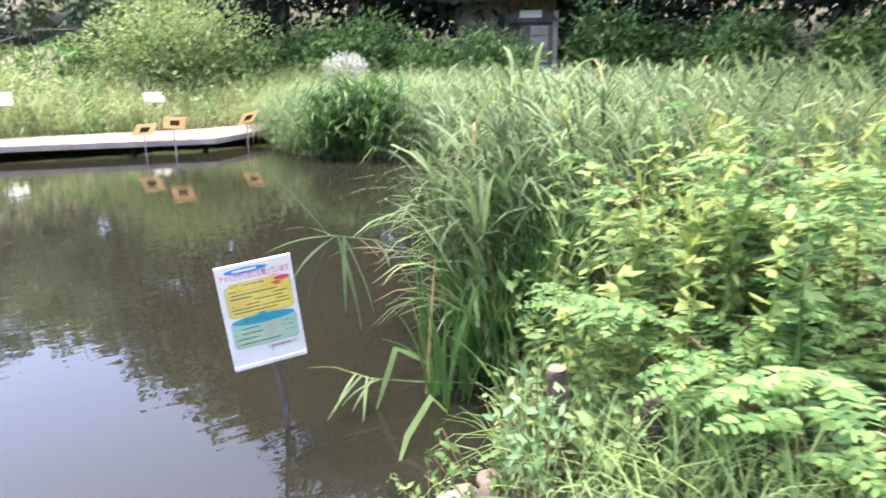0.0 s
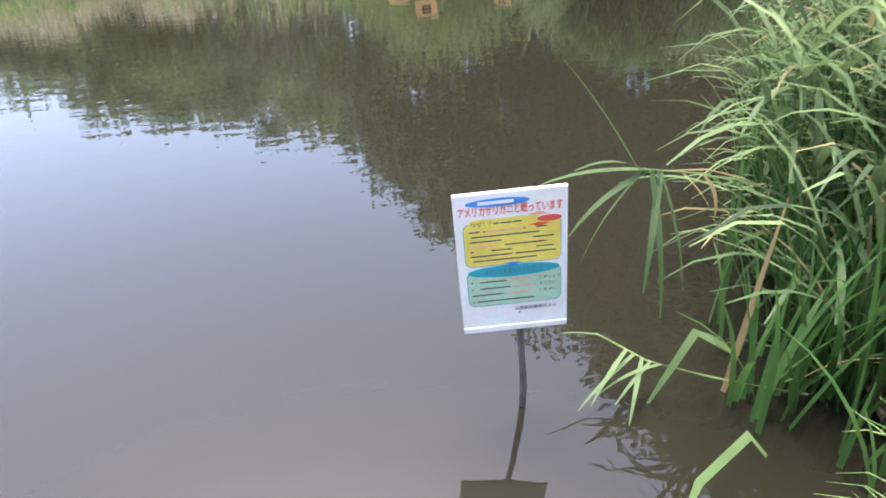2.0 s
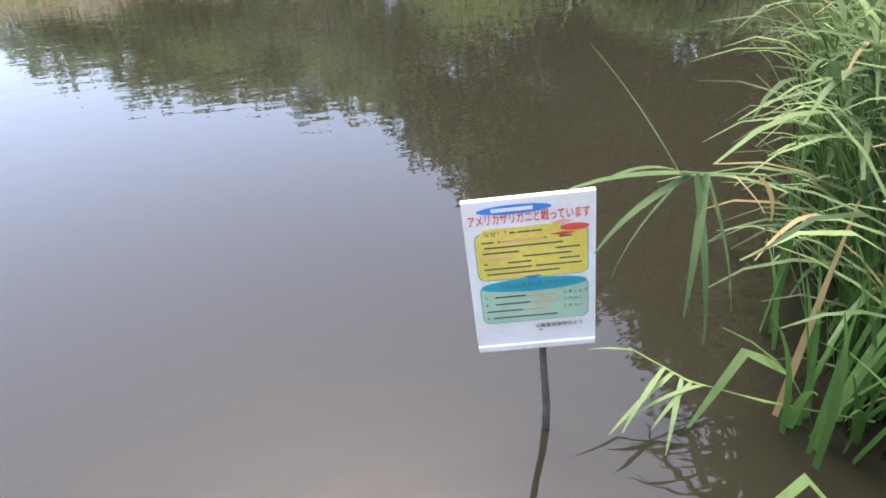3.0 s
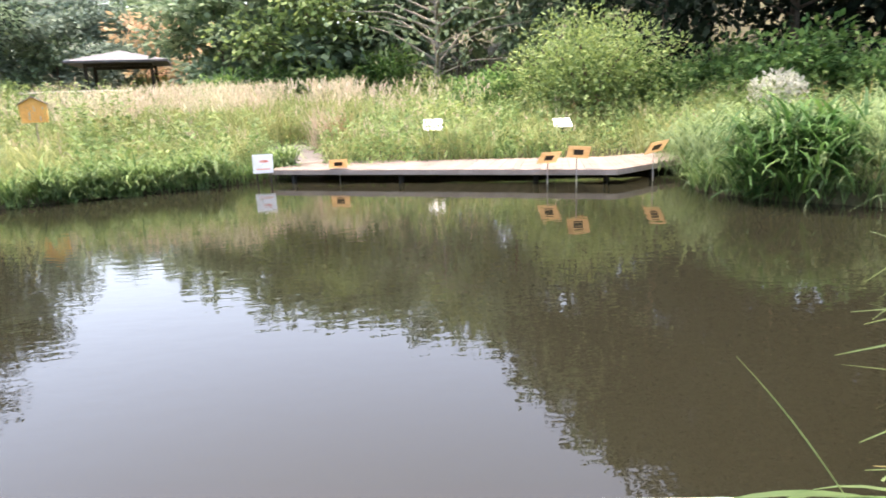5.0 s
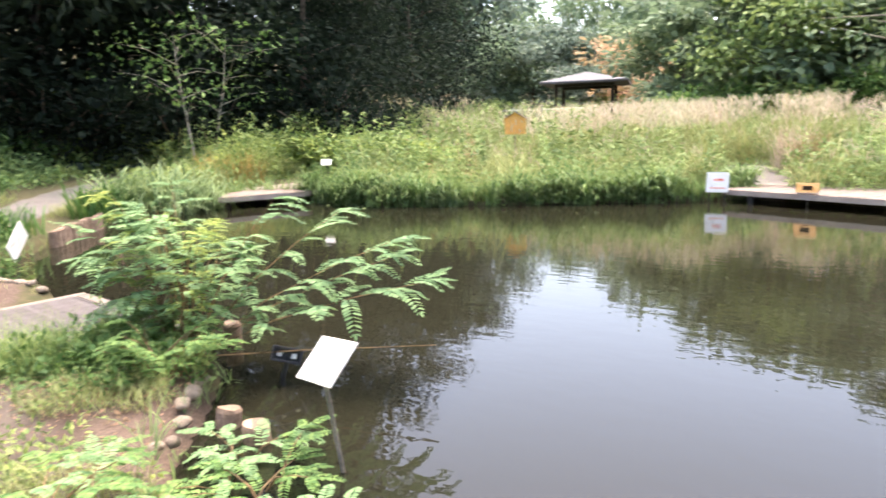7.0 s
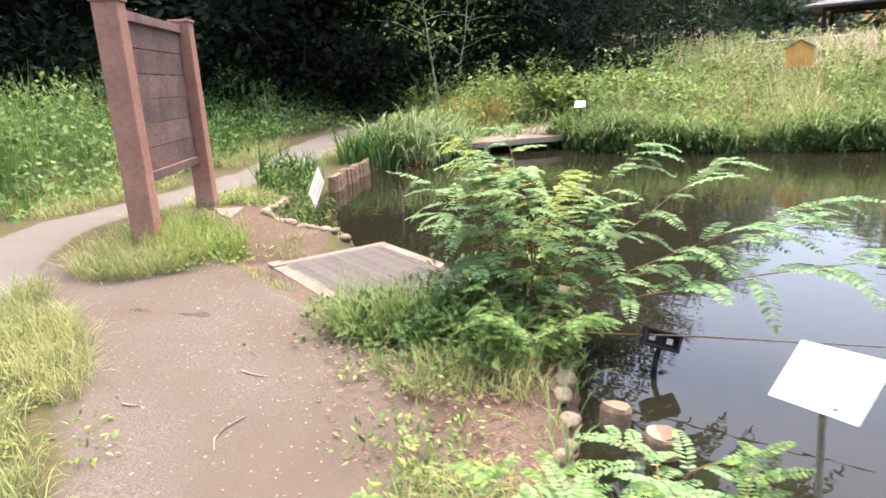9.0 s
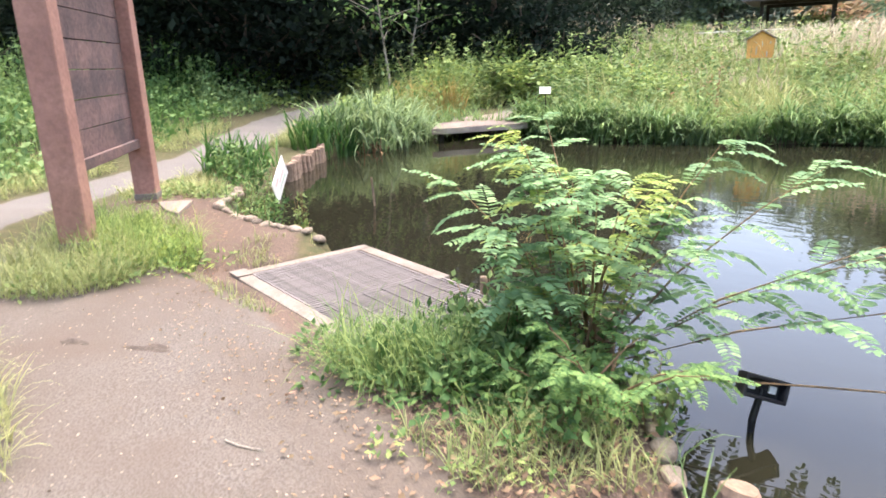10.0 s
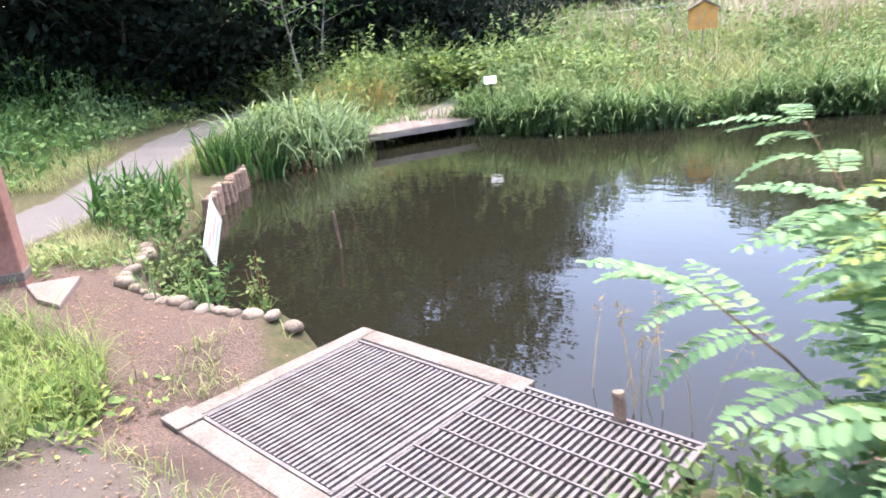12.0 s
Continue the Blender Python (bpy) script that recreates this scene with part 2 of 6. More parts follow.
def box(bm, sx, sy, sz, m=None, bevel=0.0):
    r = bmesh.ops.create_cube(bm, size=1.0)
    vs = r["verts"]
    bmesh.ops.scale(bm, vec=(sx, sy, sz), verts=vs)
    if bevel:
        es = list({e for v in vs for e in v.link_edges})
        g = bmesh.ops.bevel(bm, geom=es, offset=bevel, segments=2, affect="EDGES", profile=0.6)
        vs = list({v for f in g["faces"] for v in f.verts} | {v for v in vs if v.is_valid})
    if m is not None:
        bmesh.ops.transform(bm, matrix=m, verts=vs)
    return vs


def boxpart(name, size, m, material, parent=None, bevel=0.006, label=""):
    bm = bmesh.new()
    box(bm, *size, m, bevel)
    return part(name, bm, material, parent, label)


def tube(bm, pts, radii, sides=7):
    """A tapered tube along points."""
    rings = []
    pts = [Vector(p) for p in pts]
    for i, p in enumerate(pts):
        d = (pts[min(i + 1, len(pts) - 1)] - pts[max(i - 1, 0)]).normalized()
        a = d.orthogonal().normalized()
        c = d.cross(a)
        rings.append([bm.verts.new(p + radii[i] * (math.cos(k * math.tau / sides) * a + math.sin(k * math.tau / sides) * c)) for k in range(sides)])
    for r0, r1 in zip(rings, rings[1:]):
        # align the seams of neighbouring rings
        off = min(range(sides), key=lambda o: (r0[0].co - r1[o].co).length)
        for k in range(sides):
            bm.faces.new((r0[k], r0[(k + 1) % sides], r1[(k + 1 + off) % sides], r1[(k + off) % sides]))
    bm.faces.new(rings[0][::-1])
    bm.faces.new(rings[-1])


rng = np.random.default_rng(7)


def U(a, b, n):
    return rng.uniform(a, b, n)


def blades(base, az, length, width, tilt, bend, seg=3, twist=None):
    """Blades of grass as bent, tapering strips. tilt: lean at the foot from upright; bend: more lean towards the tip (radians)."""
    n = len(base)
    t = np.linspace(0, 1, seg + 1)
    ang = tilt[:, None] + bend[:, None] * t[None, :] ** 1.3
    step = (length / seg)[:, None]
    hor = np.concatenate([np.zeros((n, 1)), np.cumsum(np.sin(ang[:, :-1]) * step, 1)], 1)
    ver = np.concatenate([np.zeros((n, 1)), np.cumsum(np.cos(ang[:, :-1]) * step, 1)], 1)
    c = base[:, None, :] + np.stack([np.sin(az)[:, None] * hor, np.cos(az)[:, None] * hor, ver], -1)
    side_az = az + (math.pi / 2 if twist is None else math.pi / 2 + twist)
    side = np.stack([np.sin(side_az), np.cos(side_az), np.zeros(n)], -1)
    w = width[:, None] * 0.5 * np.minimum(1.0, 0.55 + 1.2 * t)[None, :] * np.clip(1.06 - t, 0.04, 1)[None, :] ** 0.7
    V = np.stack([c - side[:, None, :] * w[..., None], c + side[:, None, :] * w[..., None]], 2).reshape(-1, 3)
    k = np.arange(n)[:, None] * 2 * (seg + 1) + 2 * np.arange(seg)[None, :]
    F = np.stack([k, k + 1, k + 3, k + 2], -1).reshape(-1, 4)
    return V, F


def leaflets(pos, along, normal, length, width):
    """Pointed leaves of two folded quads: foot, two shoulders, tip and two mid points."""
    along = along / np.linalg.norm(along, axis=1, keepdims=True)
    side = np.cross(along, normal)
    side /= np.maximum(np.linalg.norm(side, axis=1, keepdims=True), 1e-6)
    nrm = np.cross(side, along)
    L, W = length[:, None], width[:, None] * 0.5
    a, b = pos, pos + along * L
    m = pos + along * L * 0.5 - nrm * W * 0.15
    V = np.stack([a, pos + along * L * 0.45 - side * W + nrm * W * 0.25, b, m, pos + along * L * 0.45 + side * W + nrm * W * 0.25], 1).reshape(-1, 3)
    k = np.arange(len(pos))[:, None] * 5
    F = np.concatenate([k + np.array([[0, 3, 2, 1]]), k + np.array([[0, 4, 2, 3]])], 1).reshape(-1, 4)
    return V, F


def simple_leaves(pos, along, normal, length, width):
    """Leaf sprays far off: one pointed quad each."""
    along = along / np.linalg.norm(along, axis=1, keepdims=True)
    side = np.cross(along, normal)
    side /= np.maximum(np.linalg.norm(side, axis=1, keepdims=True), 1e-6)
    L, W = length[:, None], width[:, None] * 0.5
    V = np.stack([pos, pos + along * L * 0.45 - side * W, pos + along * L, pos + along * L * 0.55 + side * W], 1).reshape(-1, 3)
    return V, np.arange(len(pos))[:, None] * 4 + np.array([[0, 1, 2, 3]])


def join(*pairs):
    Vs, Fs, o = [], [], 0
    for v, f in pairs:
        Vs.append(v), Fs.append(f + o)
        o += len(v)
    return np.concatenate(Vs), np.concatenate(Fs)


def unit(n):
    v = rng.normal(size=(n, 3))
    return v / np.linalg.norm(v, axis=1, keepdims=True)


# ---- the lie of the land ----
POND = np.array([(1.85, 1.8), (1.4, 1.72), (1.1, 1.68), (0.3, 1.75), (-0.9, 2.1), (-2.1, 2.8), (-2.8, 3.25), (-3.15, 3.7), (-3.7, 4.3), (-4.7, 4.55), (-5.7, 4.45), (-6.6, 4.55), (-7.1, 4.8),
                 (-7.65, 4.6), (-8.55, 4.55), (-9.1, 4.95), (-10.1, 5.7), (-11.0, 6.65), (-12.2, 8.05), (-12.6, 8.85), (-12.65, 9.8), (-13.2, 11.0), (-13.3, 12.6), (-11.95, 13.35),
                 (-9.5, 12.95), (-6.6, 14.5), (-3.2, 16.4), (-2.6, 17.2), (1.2, 16.0), (4.6, 15.6), (6.3, 15.2), (5.5, 13.0), (5.3, 12.3), (5.5, 11.5), (6.0, 10.8), (6.7, 10.2), (7.5, 9.4), (7.6, 8.2), (6.6, 6.8), (5.2, 5.6), (3.9, 4.5), (2.65, 3.1)])
PATHLINE = np.array([(-21, 17.0), (-18.6, 12.6), (-16.7, 9.8), (-13.2, 6.5), (-11.0, 3.7), (-9.2, 2.0), (-7.0, 0.9), (-4, 0.3), (0, -0.6), (4, -1.5), (9, -2.2)])
TRODDEN = np.array([(-7.4, 2.6), (-6.2, 2.75), (-5.0, 2.5), (-3.8, 2.3), (-2.2, 1.9), (-0.5, 1.35), (0.8, 1.2)])
SOILLINE = np.array([(-9.3, 4.3), (-8.4, 4.0), (-7.5, 3.9), (-6.5, 3.2), (-4.8, 3.1), (-3.6, 3.3), (-2.7, 2.7), (-1.2, 1.9), (0.4, 1.8), (1.7, 2.2)])
FARPATH = np.array([(-2.2, 17.3), (-2.5, 19.0), (-3.1, 21.2)])
LEFTPATH = np.array([(-12.6, 12.4), (-14.2, 16.0), (-16, 21)])


def seg_dist(P, line, closed=False):
    a = line
    b = np.roll(line, -1, 0) if closed else line[1:]
    a = a if closed else line[:-1]
    best = np.full(len(P), 1e9)
    for p, q in zip(a, b):
        d = q - p
        t = np.clip(((P - p) @ d) / (d @ d), 0, 1)
        best = np.minimum(best, np.linalg.norm(P - (p + t[:, None] * d), axis=1))
    return best


def pond_dist(P):
    """Distance to the water's edge, negative inside."""
    inside = np.zeros(len(P), bool)
    for p, q in zip(POND, np.roll(POND, -1, 0)):
        hit = (p[1] > P[:, 1]) != (q[1] > P[:, 1])
        xs = (q[0] - p[0]) * (P[:, 1] - p[1]) / ((q[1] - p[1]) or 1e-9) + p[0]
        inside ^= hit & (P[:, 0] < xs)
    return np.where(inside, -1, 1) * seg_dist(P, POND, True)


def smooth01(v, a, b):
    t = np.clip((v - a) / (b - a), 0, 1)
    return t * t * (3 - 2 * t)


def wob(P, s, k=0.0):
    x, y = P[:, 0] * s + k, P[:, 1] * s - k
    return (np.sin(x * 1.7 + 1.3 * np.sin(y * 1.1)) + np.sin(y * 1.9 + 1.7 * np.sin(x * 0.7 + 2)) + 0.5 * np.sin(3.1 * x - 2.3 * y)) / 2.5


def height(P):
    P = np.atleast_2d(np.asarray(P, float))[:, :2]
    d = pond_dist(P)
    x, y = P[:, 0], P[:, 1]
    h = 0.17 + 0.24 * np.exp(-((x - 0.6) ** 2 + (y + 0.6) ** 2) / 9.0) + 0.16 * np.exp(-((x + 9) ** 2 + (y - 3) ** 2) / 3.5)
    h += 0.055 * np.clip(y - 16.5, 0, 30) + 0.05 * np.clip(-13 - x, 0, 10) + 0.05 * np.clip(x - 6, 0, 12)
    # the valley's sides
    az = np.degrees(np.arctan2(x + 1, y - 1))
    r = np.hypot(x + 1, y - 1)
    open_way = np.exp(-(np.clip(np.abs(az + 20) - 8, 0, 99) / 14.0) ** 2)
    h += 0.22 * np.clip(r - 30, 0, 60) * (1 - open_way) + 0.08 * np.clip(r - 62, 0, 200)
    h += 0.02 * wob(P, 1.6) + 0.008 * wob(P, 6.0, 3)
    gu, gv = (x + 6.87) * .992 - (y - 3.71) * .125, (x + 6.87) * .055 + (y - 3.71) * .998
    near = np.maximum(np.maximum(-gu, gu - 2.0), np.maximum(-gv, gv - 1.2))
    h = np.where(near < .35, np.minimum(h, 0.082 + .24 * np.clip(near, 0, 1)), h)
    h = np.where(near < -.13, -.2, h)
    h *= 1 - .62 * (1 - smooth01(d, 0, .8)) * smooth01(x, -.9, .4) * (1 - smooth01(y, 2.2, 3))
    edge = smooth01(d, -0.22, 0.10)
    return h * edge + (1 - edge) * -0.45


def zat(x, y):
    return float(height([(x, y)])[0])


def paths(P):
    g = np.maximum(1 - smooth01(seg_dist(P, PATHLINE), 0.38, 0.75), 1 - smooth01(seg_dist(P, TRODDEN), 0.45, 1.0))
    g = np.maximum(g, 1 - smooth01(seg_dist(P, FARPATH), 0.5, 0.85))
    g = np.maximum(g, 1 - smooth01(seg_dist(P, LEFTPATH), 0.35, 0.7))
    s = 1 - smooth01(seg_dist(P, SOILLINE), 0.4, 0.95)
    return g, s


def axis(lo, hi, step, far):
    mid = np.arange(lo, hi, step)
    out, v, s = [], 0.0, step
    while v < far:
        s *= 1.12
        v += s
        out.append(v)
    out = np.array(out)
    return np.concatenate([lo - out[::-1], mid, mid[-1] + out])


def terrain():
    xs, ys = axis(-17, 9, 0.14, 600), axis(-3, 19, 0.14, 600)
    X, Y = np.meshgrid(xs, ys)
    P = np.stack([X.ravel(), Y.ravel()], 1)
    z = height(P)
    nx, ny = len(xs), len(ys)
    k = (np.arange(ny - 1)[:, None] * nx + np.arange(nx - 1)[None, :]).ravel()
    ob = quads("ground", np.column_stack([P, z]), np.stack([k, k + 1, k + 1 + nx, k + nx], 1), M["ground"], smooth=True)
    g, s = paths(P)
    pale = 1 - smooth01(np.minimum(np.minimum(seg_dist(P, PATHLINE), seg_dist(P, FARPATH)), seg_dist(P, LEFTPATH)), 0.4, 0.75)
    for nm, v in (("path", g), ("soil", s), ("pale", pale)):
        at = ob.data.attributes.new(nm, "FLOAT", "POINT")
        at.data.foreach_set("value", v.astype(np.float32))
    return tagged(ob, "earth bank and gravel path around a pond", "ground", kind="structure")


terrain()
wbm = bmesh.new()
wpts = POND.mean(0) + (POND - POND.mean(0)) * 1.06
bmesh.ops.triangle_fill(wbm, use_beauty=True, edges=[wbm.edges.new(e) for e in zip(*(lambda v: (v, v[1:] + v[:1]))([wbm.verts.new((x, y, 0)) for x, y in wpts]))])
water = tagged(part("water", wbm, M["water"]), "still murky brown pond water", "water", kind="structure")


# ---- jetties ----
def plank_deck(name, label, corners, z, thick, across, post_at):
    """A boarded deck on posts. corners: front edge from end to end; across: the way back from it."""
    t = thing(name, label, "jetty", at=pose(0, 0, z))
    fr, back = [Vector((*c, 0)) for c in corners[0]], [Vector((*c, 0)) for c in corners[1]]
    mesh_for = {}
    for a, b, c, d in zip(fr, fr[1:], back, back[1:]):
        n = max(2, int((b - a).length / across))
        for i in range(n):
            p0, p1 = a.lerp(b, (i + 0.02) / n), a.lerp(b, (i + 0.98) / n)
            q0, q1 = c.lerp(d, (i + 0.02) / n), c.lerp(d, (i + 0.98) / n)
            bm = bmesh.new()
            dz = random.uniform(-0.004, 0.004)
            lo = [bm.verts.new(v + Vector((0, 0, -0.035 + dz))) for v in (p0, p1, q1, q0)]
            hi = [bm.verts.new(v + Vector((0, 0, dz))) for v in (p0, p1, q1, q0)]
            bm.faces.new(lo[::-1]), bm.faces.new(hi)
            for k in range(4):
                bm.faces.new((lo[k], lo[(k + 1) % 4], hi[(k + 1) % 4], hi[k]))
            part("plank", bm, M["deck"], t)
        d0 = (b - a).normalized()
        nrm = Vector((d0.y, -d0.x, 0))
        mid = (a + b) / 2 + nrm * 0.022
        boxpart("edge_beam", ((b - a).length + 0.02, 0.04, thick), pose(mid.x, mid.y, -thick / 2 - 0.004, 0, 0, math.degrees(math.atan2(d0.y, d0.x))), M["deck_edge"], t)
    for x, y in post_at:
        bm = bmesh.new()
        tube(bm, [(x, y, -z - 0.5), (x, y, -0.04)], [0.06, 0.06], 10)
        part("post", bm, M["dark_wood"], t)
    return t


plank_deck("jetty", "weathered grey boarded jetty along the far bank", [[(-2.75, 16.35), (1.35, 14.72), (4.25, 13.5), (6.4, 15.1)], [(-2.1, 18.0), (1.9, 16.6), (4.7, 15.9), (6.1, 16.3)]], 0.29, 0.11, 0.14,
           [(-2.2, 16.2), (0.2, 15.4), (2.9, 14.4), (4.2, 13.95), (5.3, 14.5)])
plank_deck("small_jetty", "short pale boarded platform at the pond edge", [[(-12.4, 10.95), (-11.55, 13.0)], [(-13.9, 12.8), (-13.9, 15.6)]], 0.30, 0.12, 0.14, [(-12.5, 11.3), (-11.8, 12.8)])


# ---- plants of the far bank and the woods ----
def scatter(n, lo, hi):
    return np.column_stack([U(lo[0], hi[0], n), U(lo[1], hi[1], n)])


def lift(P, dz=0.0):
    return np.column_stack([P, height(P) + dz])


def jitter(n, r):
    return np.column_stack([U(-r, r, n), U(-r, r, n), np.zeros(n)])


def up_leaves(pos, length, width, droop=0.3):
    n = len(pos)
    along = unit(n) + np.array([0, 0, droop])
    return leaflets(pos, along, unit(n) * .6 + np.array([0, 0, 1.0]), length, width)


def meadow():
    P = scatter(22000, (-24, 12.3), (17, 36))
    d = pond_dist(P)
    g, s = paths(P)
    keep = (d > 0.03) & (g < 0.25) & (seg_dist(P, LEFTPATH) > .85) & (rng.random(len(P)) < np.clip((38 - P[:, 1]) / 24, 0.15, 1))
    keep &= ~((P[:, 0] > 5.5) & (P[:, 1] < 13)) & ~((P[:, 0] > -2.5) & (P[:, 0] < 6) & (P[:, 1] < 16.6)) & ~((P[:, 0] < -13) & (P[:, 1] < 13.5))
    P, d = P[keep], d[keep]
    n = len(P)
    tall = 0.62 + 0.14 * wob(P, 0.5) + 0.72 * smooth01(P[:, 1], 16.5, 24) + 0.22 * wob(P, 1.7, 5) + 0.3 * smooth01(-P[:, 0], 9, 14)
    tall *= (0.62 + 0.38 * smooth01(d, 0, 1.6)) * (.9 + .3 * wob(P, .95, 6))
    tall *= 0.4 + 0.6 * smooth01(seg_dist(P, LEFTPATH), .5, 2.0)
    base = lift(P, -.02)
    waterside = d < 1.0
    clump = wob(P, 0.8, 2)
    for sel, m, nm, lab in ((~waterside & (clump < .25), M["meadow"], "meadow_grass", "tall yellow-green meadow grass on the far bank"),
                            (~waterside & (clump >= .25), M["bank"], "meadow_weeds", "green weeds among the tall meadow grass"),
                            (waterside, M["bank"], "waterside_grass", "dense green grass hanging over the far water edge")):
        k = np.repeat(np.where(sel)[0], 2)
        nn = len(k)
        V1 = blades(base[k] + jitter(nn, .12), U(0, 6.28, nn), tall[k] * U(0.55, 1.25, nn), U(0.016, 0.038, nn), U(0, 0.75, nn), U(0.6, 2.6, nn), 3)
        k = np.repeat(np.where(sel)[0], 4)
        nn = len(k)
        pos = base[k] + jitter(nn, .17)
        pos[:, 2] += tall[k] * U(.2, .92, nn)
        V2 = up_leaves(pos, U(.07, .2, nn), U(.025, .065, nn), .2)
        tagged(quads(nm, *join(V1, V2), m), lab, "grass", kind="stuff")
    # feathery heads standing over the back of the meadow
    k = np.where((P[:, 1] > 17.5) & (rng.random(n) < np.where(P[:, 0] < 1, .3, .08)))[0]
    k = np.repeat(k, 3)
    nn = len(k)
    b = base[k] + jitter(nn, .06)
    b[:, 2] += tall[k] * U(.8, 1.0, nn)
    tagged(quads("grass_plumes", *blades(b, U(0, 6.28, nn), U(.16, .32, nn), U(.02, .05, nn), U(.1, .6, nn), U(.2, 1.4, nn), 2), M["meadow_dry"]), "pale pinkish feathery grass heads above the meadow", "grass", kind="stuff")
    k = np.repeat(np.where(waterside & (rng.random(n) < .05))[0], 4)
    nn = len(k)
    tagged(quads("withered_grass", *blades(base[k] + jitter(nn, .1), U(0, 6.28, nn), U(.3, .6, nn), U(.012, .025, nn), U(.3, .9, nn), U(.6, 1.6, nn), 3), M["reed_dry"]), "withered straw-coloured grass at the water edge", "grass", kind="stuff")


meadow()


def mounds(name, label, P, r, h, per, leaf, m, wide=.45):
    """Leafy weeds growing in rounded, uneven mounds."""
    n = len(P)
    k = np.repeat(np.arange(n), per)
    R, H = r * U(.6, 1.4, n), h * U(.55, 1.35, n)
    v = unit(len(k))
    v[:, 2] = np.abs(v[:, 2])
    v *= (rng.random(len(k)) ** .35)[:, None]
    pos = lift(P)[k] + v * np.column_stack([R[k], R[k], H[k]])
    al = v + unit(len(k)) * .7 + np.array([0, 0, -.15])
    V, F = leaflets(pos, al, unit(len(k)) * .6 + np.array([0, 0, 1.]), leaf * U(.6, 1.4, len(k)), leaf * wide * U(.6, 1.3, len(k)))
    tagged(quads(name, V, F, m), label, "weeds", kind="stuff")


def tufts(name, label, P, per, h, wide, m, r=.12, bend=(.6, 2.4)):
    n = len(P)
    k = np.repeat(np.arange(n), per)
    b = lift(P)[k] + jitter(len(k), r)
    b[:, 2] = np.maximum(b[:, 2], 0) - .02
    H = h * U(.6, 1.4, n)
    tagged(quads(name, *blades(b, U(0, 6.28, len(k)), H[k] * U(.6, 1.15, len(k)), wide * U(.6, 1.4, len(k)), U(.02, .5, len(k)), U(*bend, len(k)), 4), m), label, "grass", kind="stuff")


def far_bank_texture():
    P = scatter(3000, (-22, 12.6), (14, 31))
    d = pond_dist(P)
    g, _ = paths(P)
    P = P[(d > .1) & (g < .3) & (seg_dist(P, LEFTPATH) > 1.3) & ~((P[:, 0] > 5.2) & (P[:, 1] < 14)) & ~((P[:, 0] > -2.6) & (P[:, 0] < 6.3) & (P[:, 1] < 16.9)) & ~((P[:, 0] < -13) & (P[:, 1] < 13.5))]
    c = wob(P, .7, 3) + .5 * rng.normal(size=len(P))
    back = smooth01(P[:, 1], 15, 24)
    lo, mid, hi = c < -.35, (c >= -.35) & (c < .35), c >= .35
    mounds("meadow_shrubs", "light green leafy weeds in the meadow", P[hi], .44, .95, 56, .125, M["shrub"])
    mounds("meadow_mounds", "darker green weeds in the meadow", P[lo], .4, .85, 46, .115, M["bank"])
    tufts("meadow_tufts", "tall arching grass tufts in the meadow", P[mid], 16, 1.15, .028, M["meadow"])
    line = POND[(POND[:, 1] > 12) & (POND[:, 0] < -2.4)]
    f = U(0, len(line) - 1.001, 190)
    q = line[f.astype(int)] + (line[f.astype(int) + 1] - line[f.astype(int)]) * (f - f.astype(int))[:, None] + rng.normal(size=(190, 2)) * .16
    q = q[(pond_dist(q) > -.08) & (seg_dist(q, LEFTPATH) > .9) & (np.hypot(q[:, 0] + 2.9, q[:, 1] - 16.4) > .75)]
    tufts("shore_tufts", "green grass tufts bending over the far shore", q, 26, .85, .045, M["bank"], .16, (1.4, 3.0))
    tufts("shore_sedge", "pale arching sedge tufts along the far shore", q[::3], 30, .8, .042, M["reed_pale"], .2, (1.4, 3.0))
    mounds("shore_weeds", "leafy weeds crowding the far shore", q[::2], .34, .6, 60, .12, M["shrub"])
    mounds("shore_herbs", "darker leafy herbs crowding the far shore", q[1::2], .32, .5, 56, .12, M["bank"])


far_bank_texture()


def forbs(name, label, P, hgt, leaf, per, m):
    """Upright stalks with leaves all the way up, standing out of the meadow."""
    n = len(P)
    H = hgt * U(.65, 1.25, n)
    base, az, tilt = lift(P, -.03), U(0, 6.28, n), U(0, .3, n)
    st = blades(base, az, H, np.full(n, .018), tilt, U(0, .3, n), 2)
    k = np.repeat(np.arange(n), per)
    f = U(.25, 1.0, len(k))
    up = np.column_stack([np.sin(az) * np.sin(tilt), np.cos(az) * np.sin(tilt), np.cos(tilt)])
    a = U(0, 6.28, len(k))
    out = np.column_stack([np.sin(a), np.cos(a), U(-.5, .7, len(k))])
    lv = simple_leaves(base[k] + up[k] * (f * H[k])[:, None], out, unit(len(k)) * .4 + np.array([0, 0, 1.]), leaf * (1.25 - .6 * f) * U(.7, 1.3, len(k)), leaf * .34 * U(.7, 1.3, len(k)))
    tagged(quads(name, *join(st, lv), m), label, "weeds", kind="stuff")


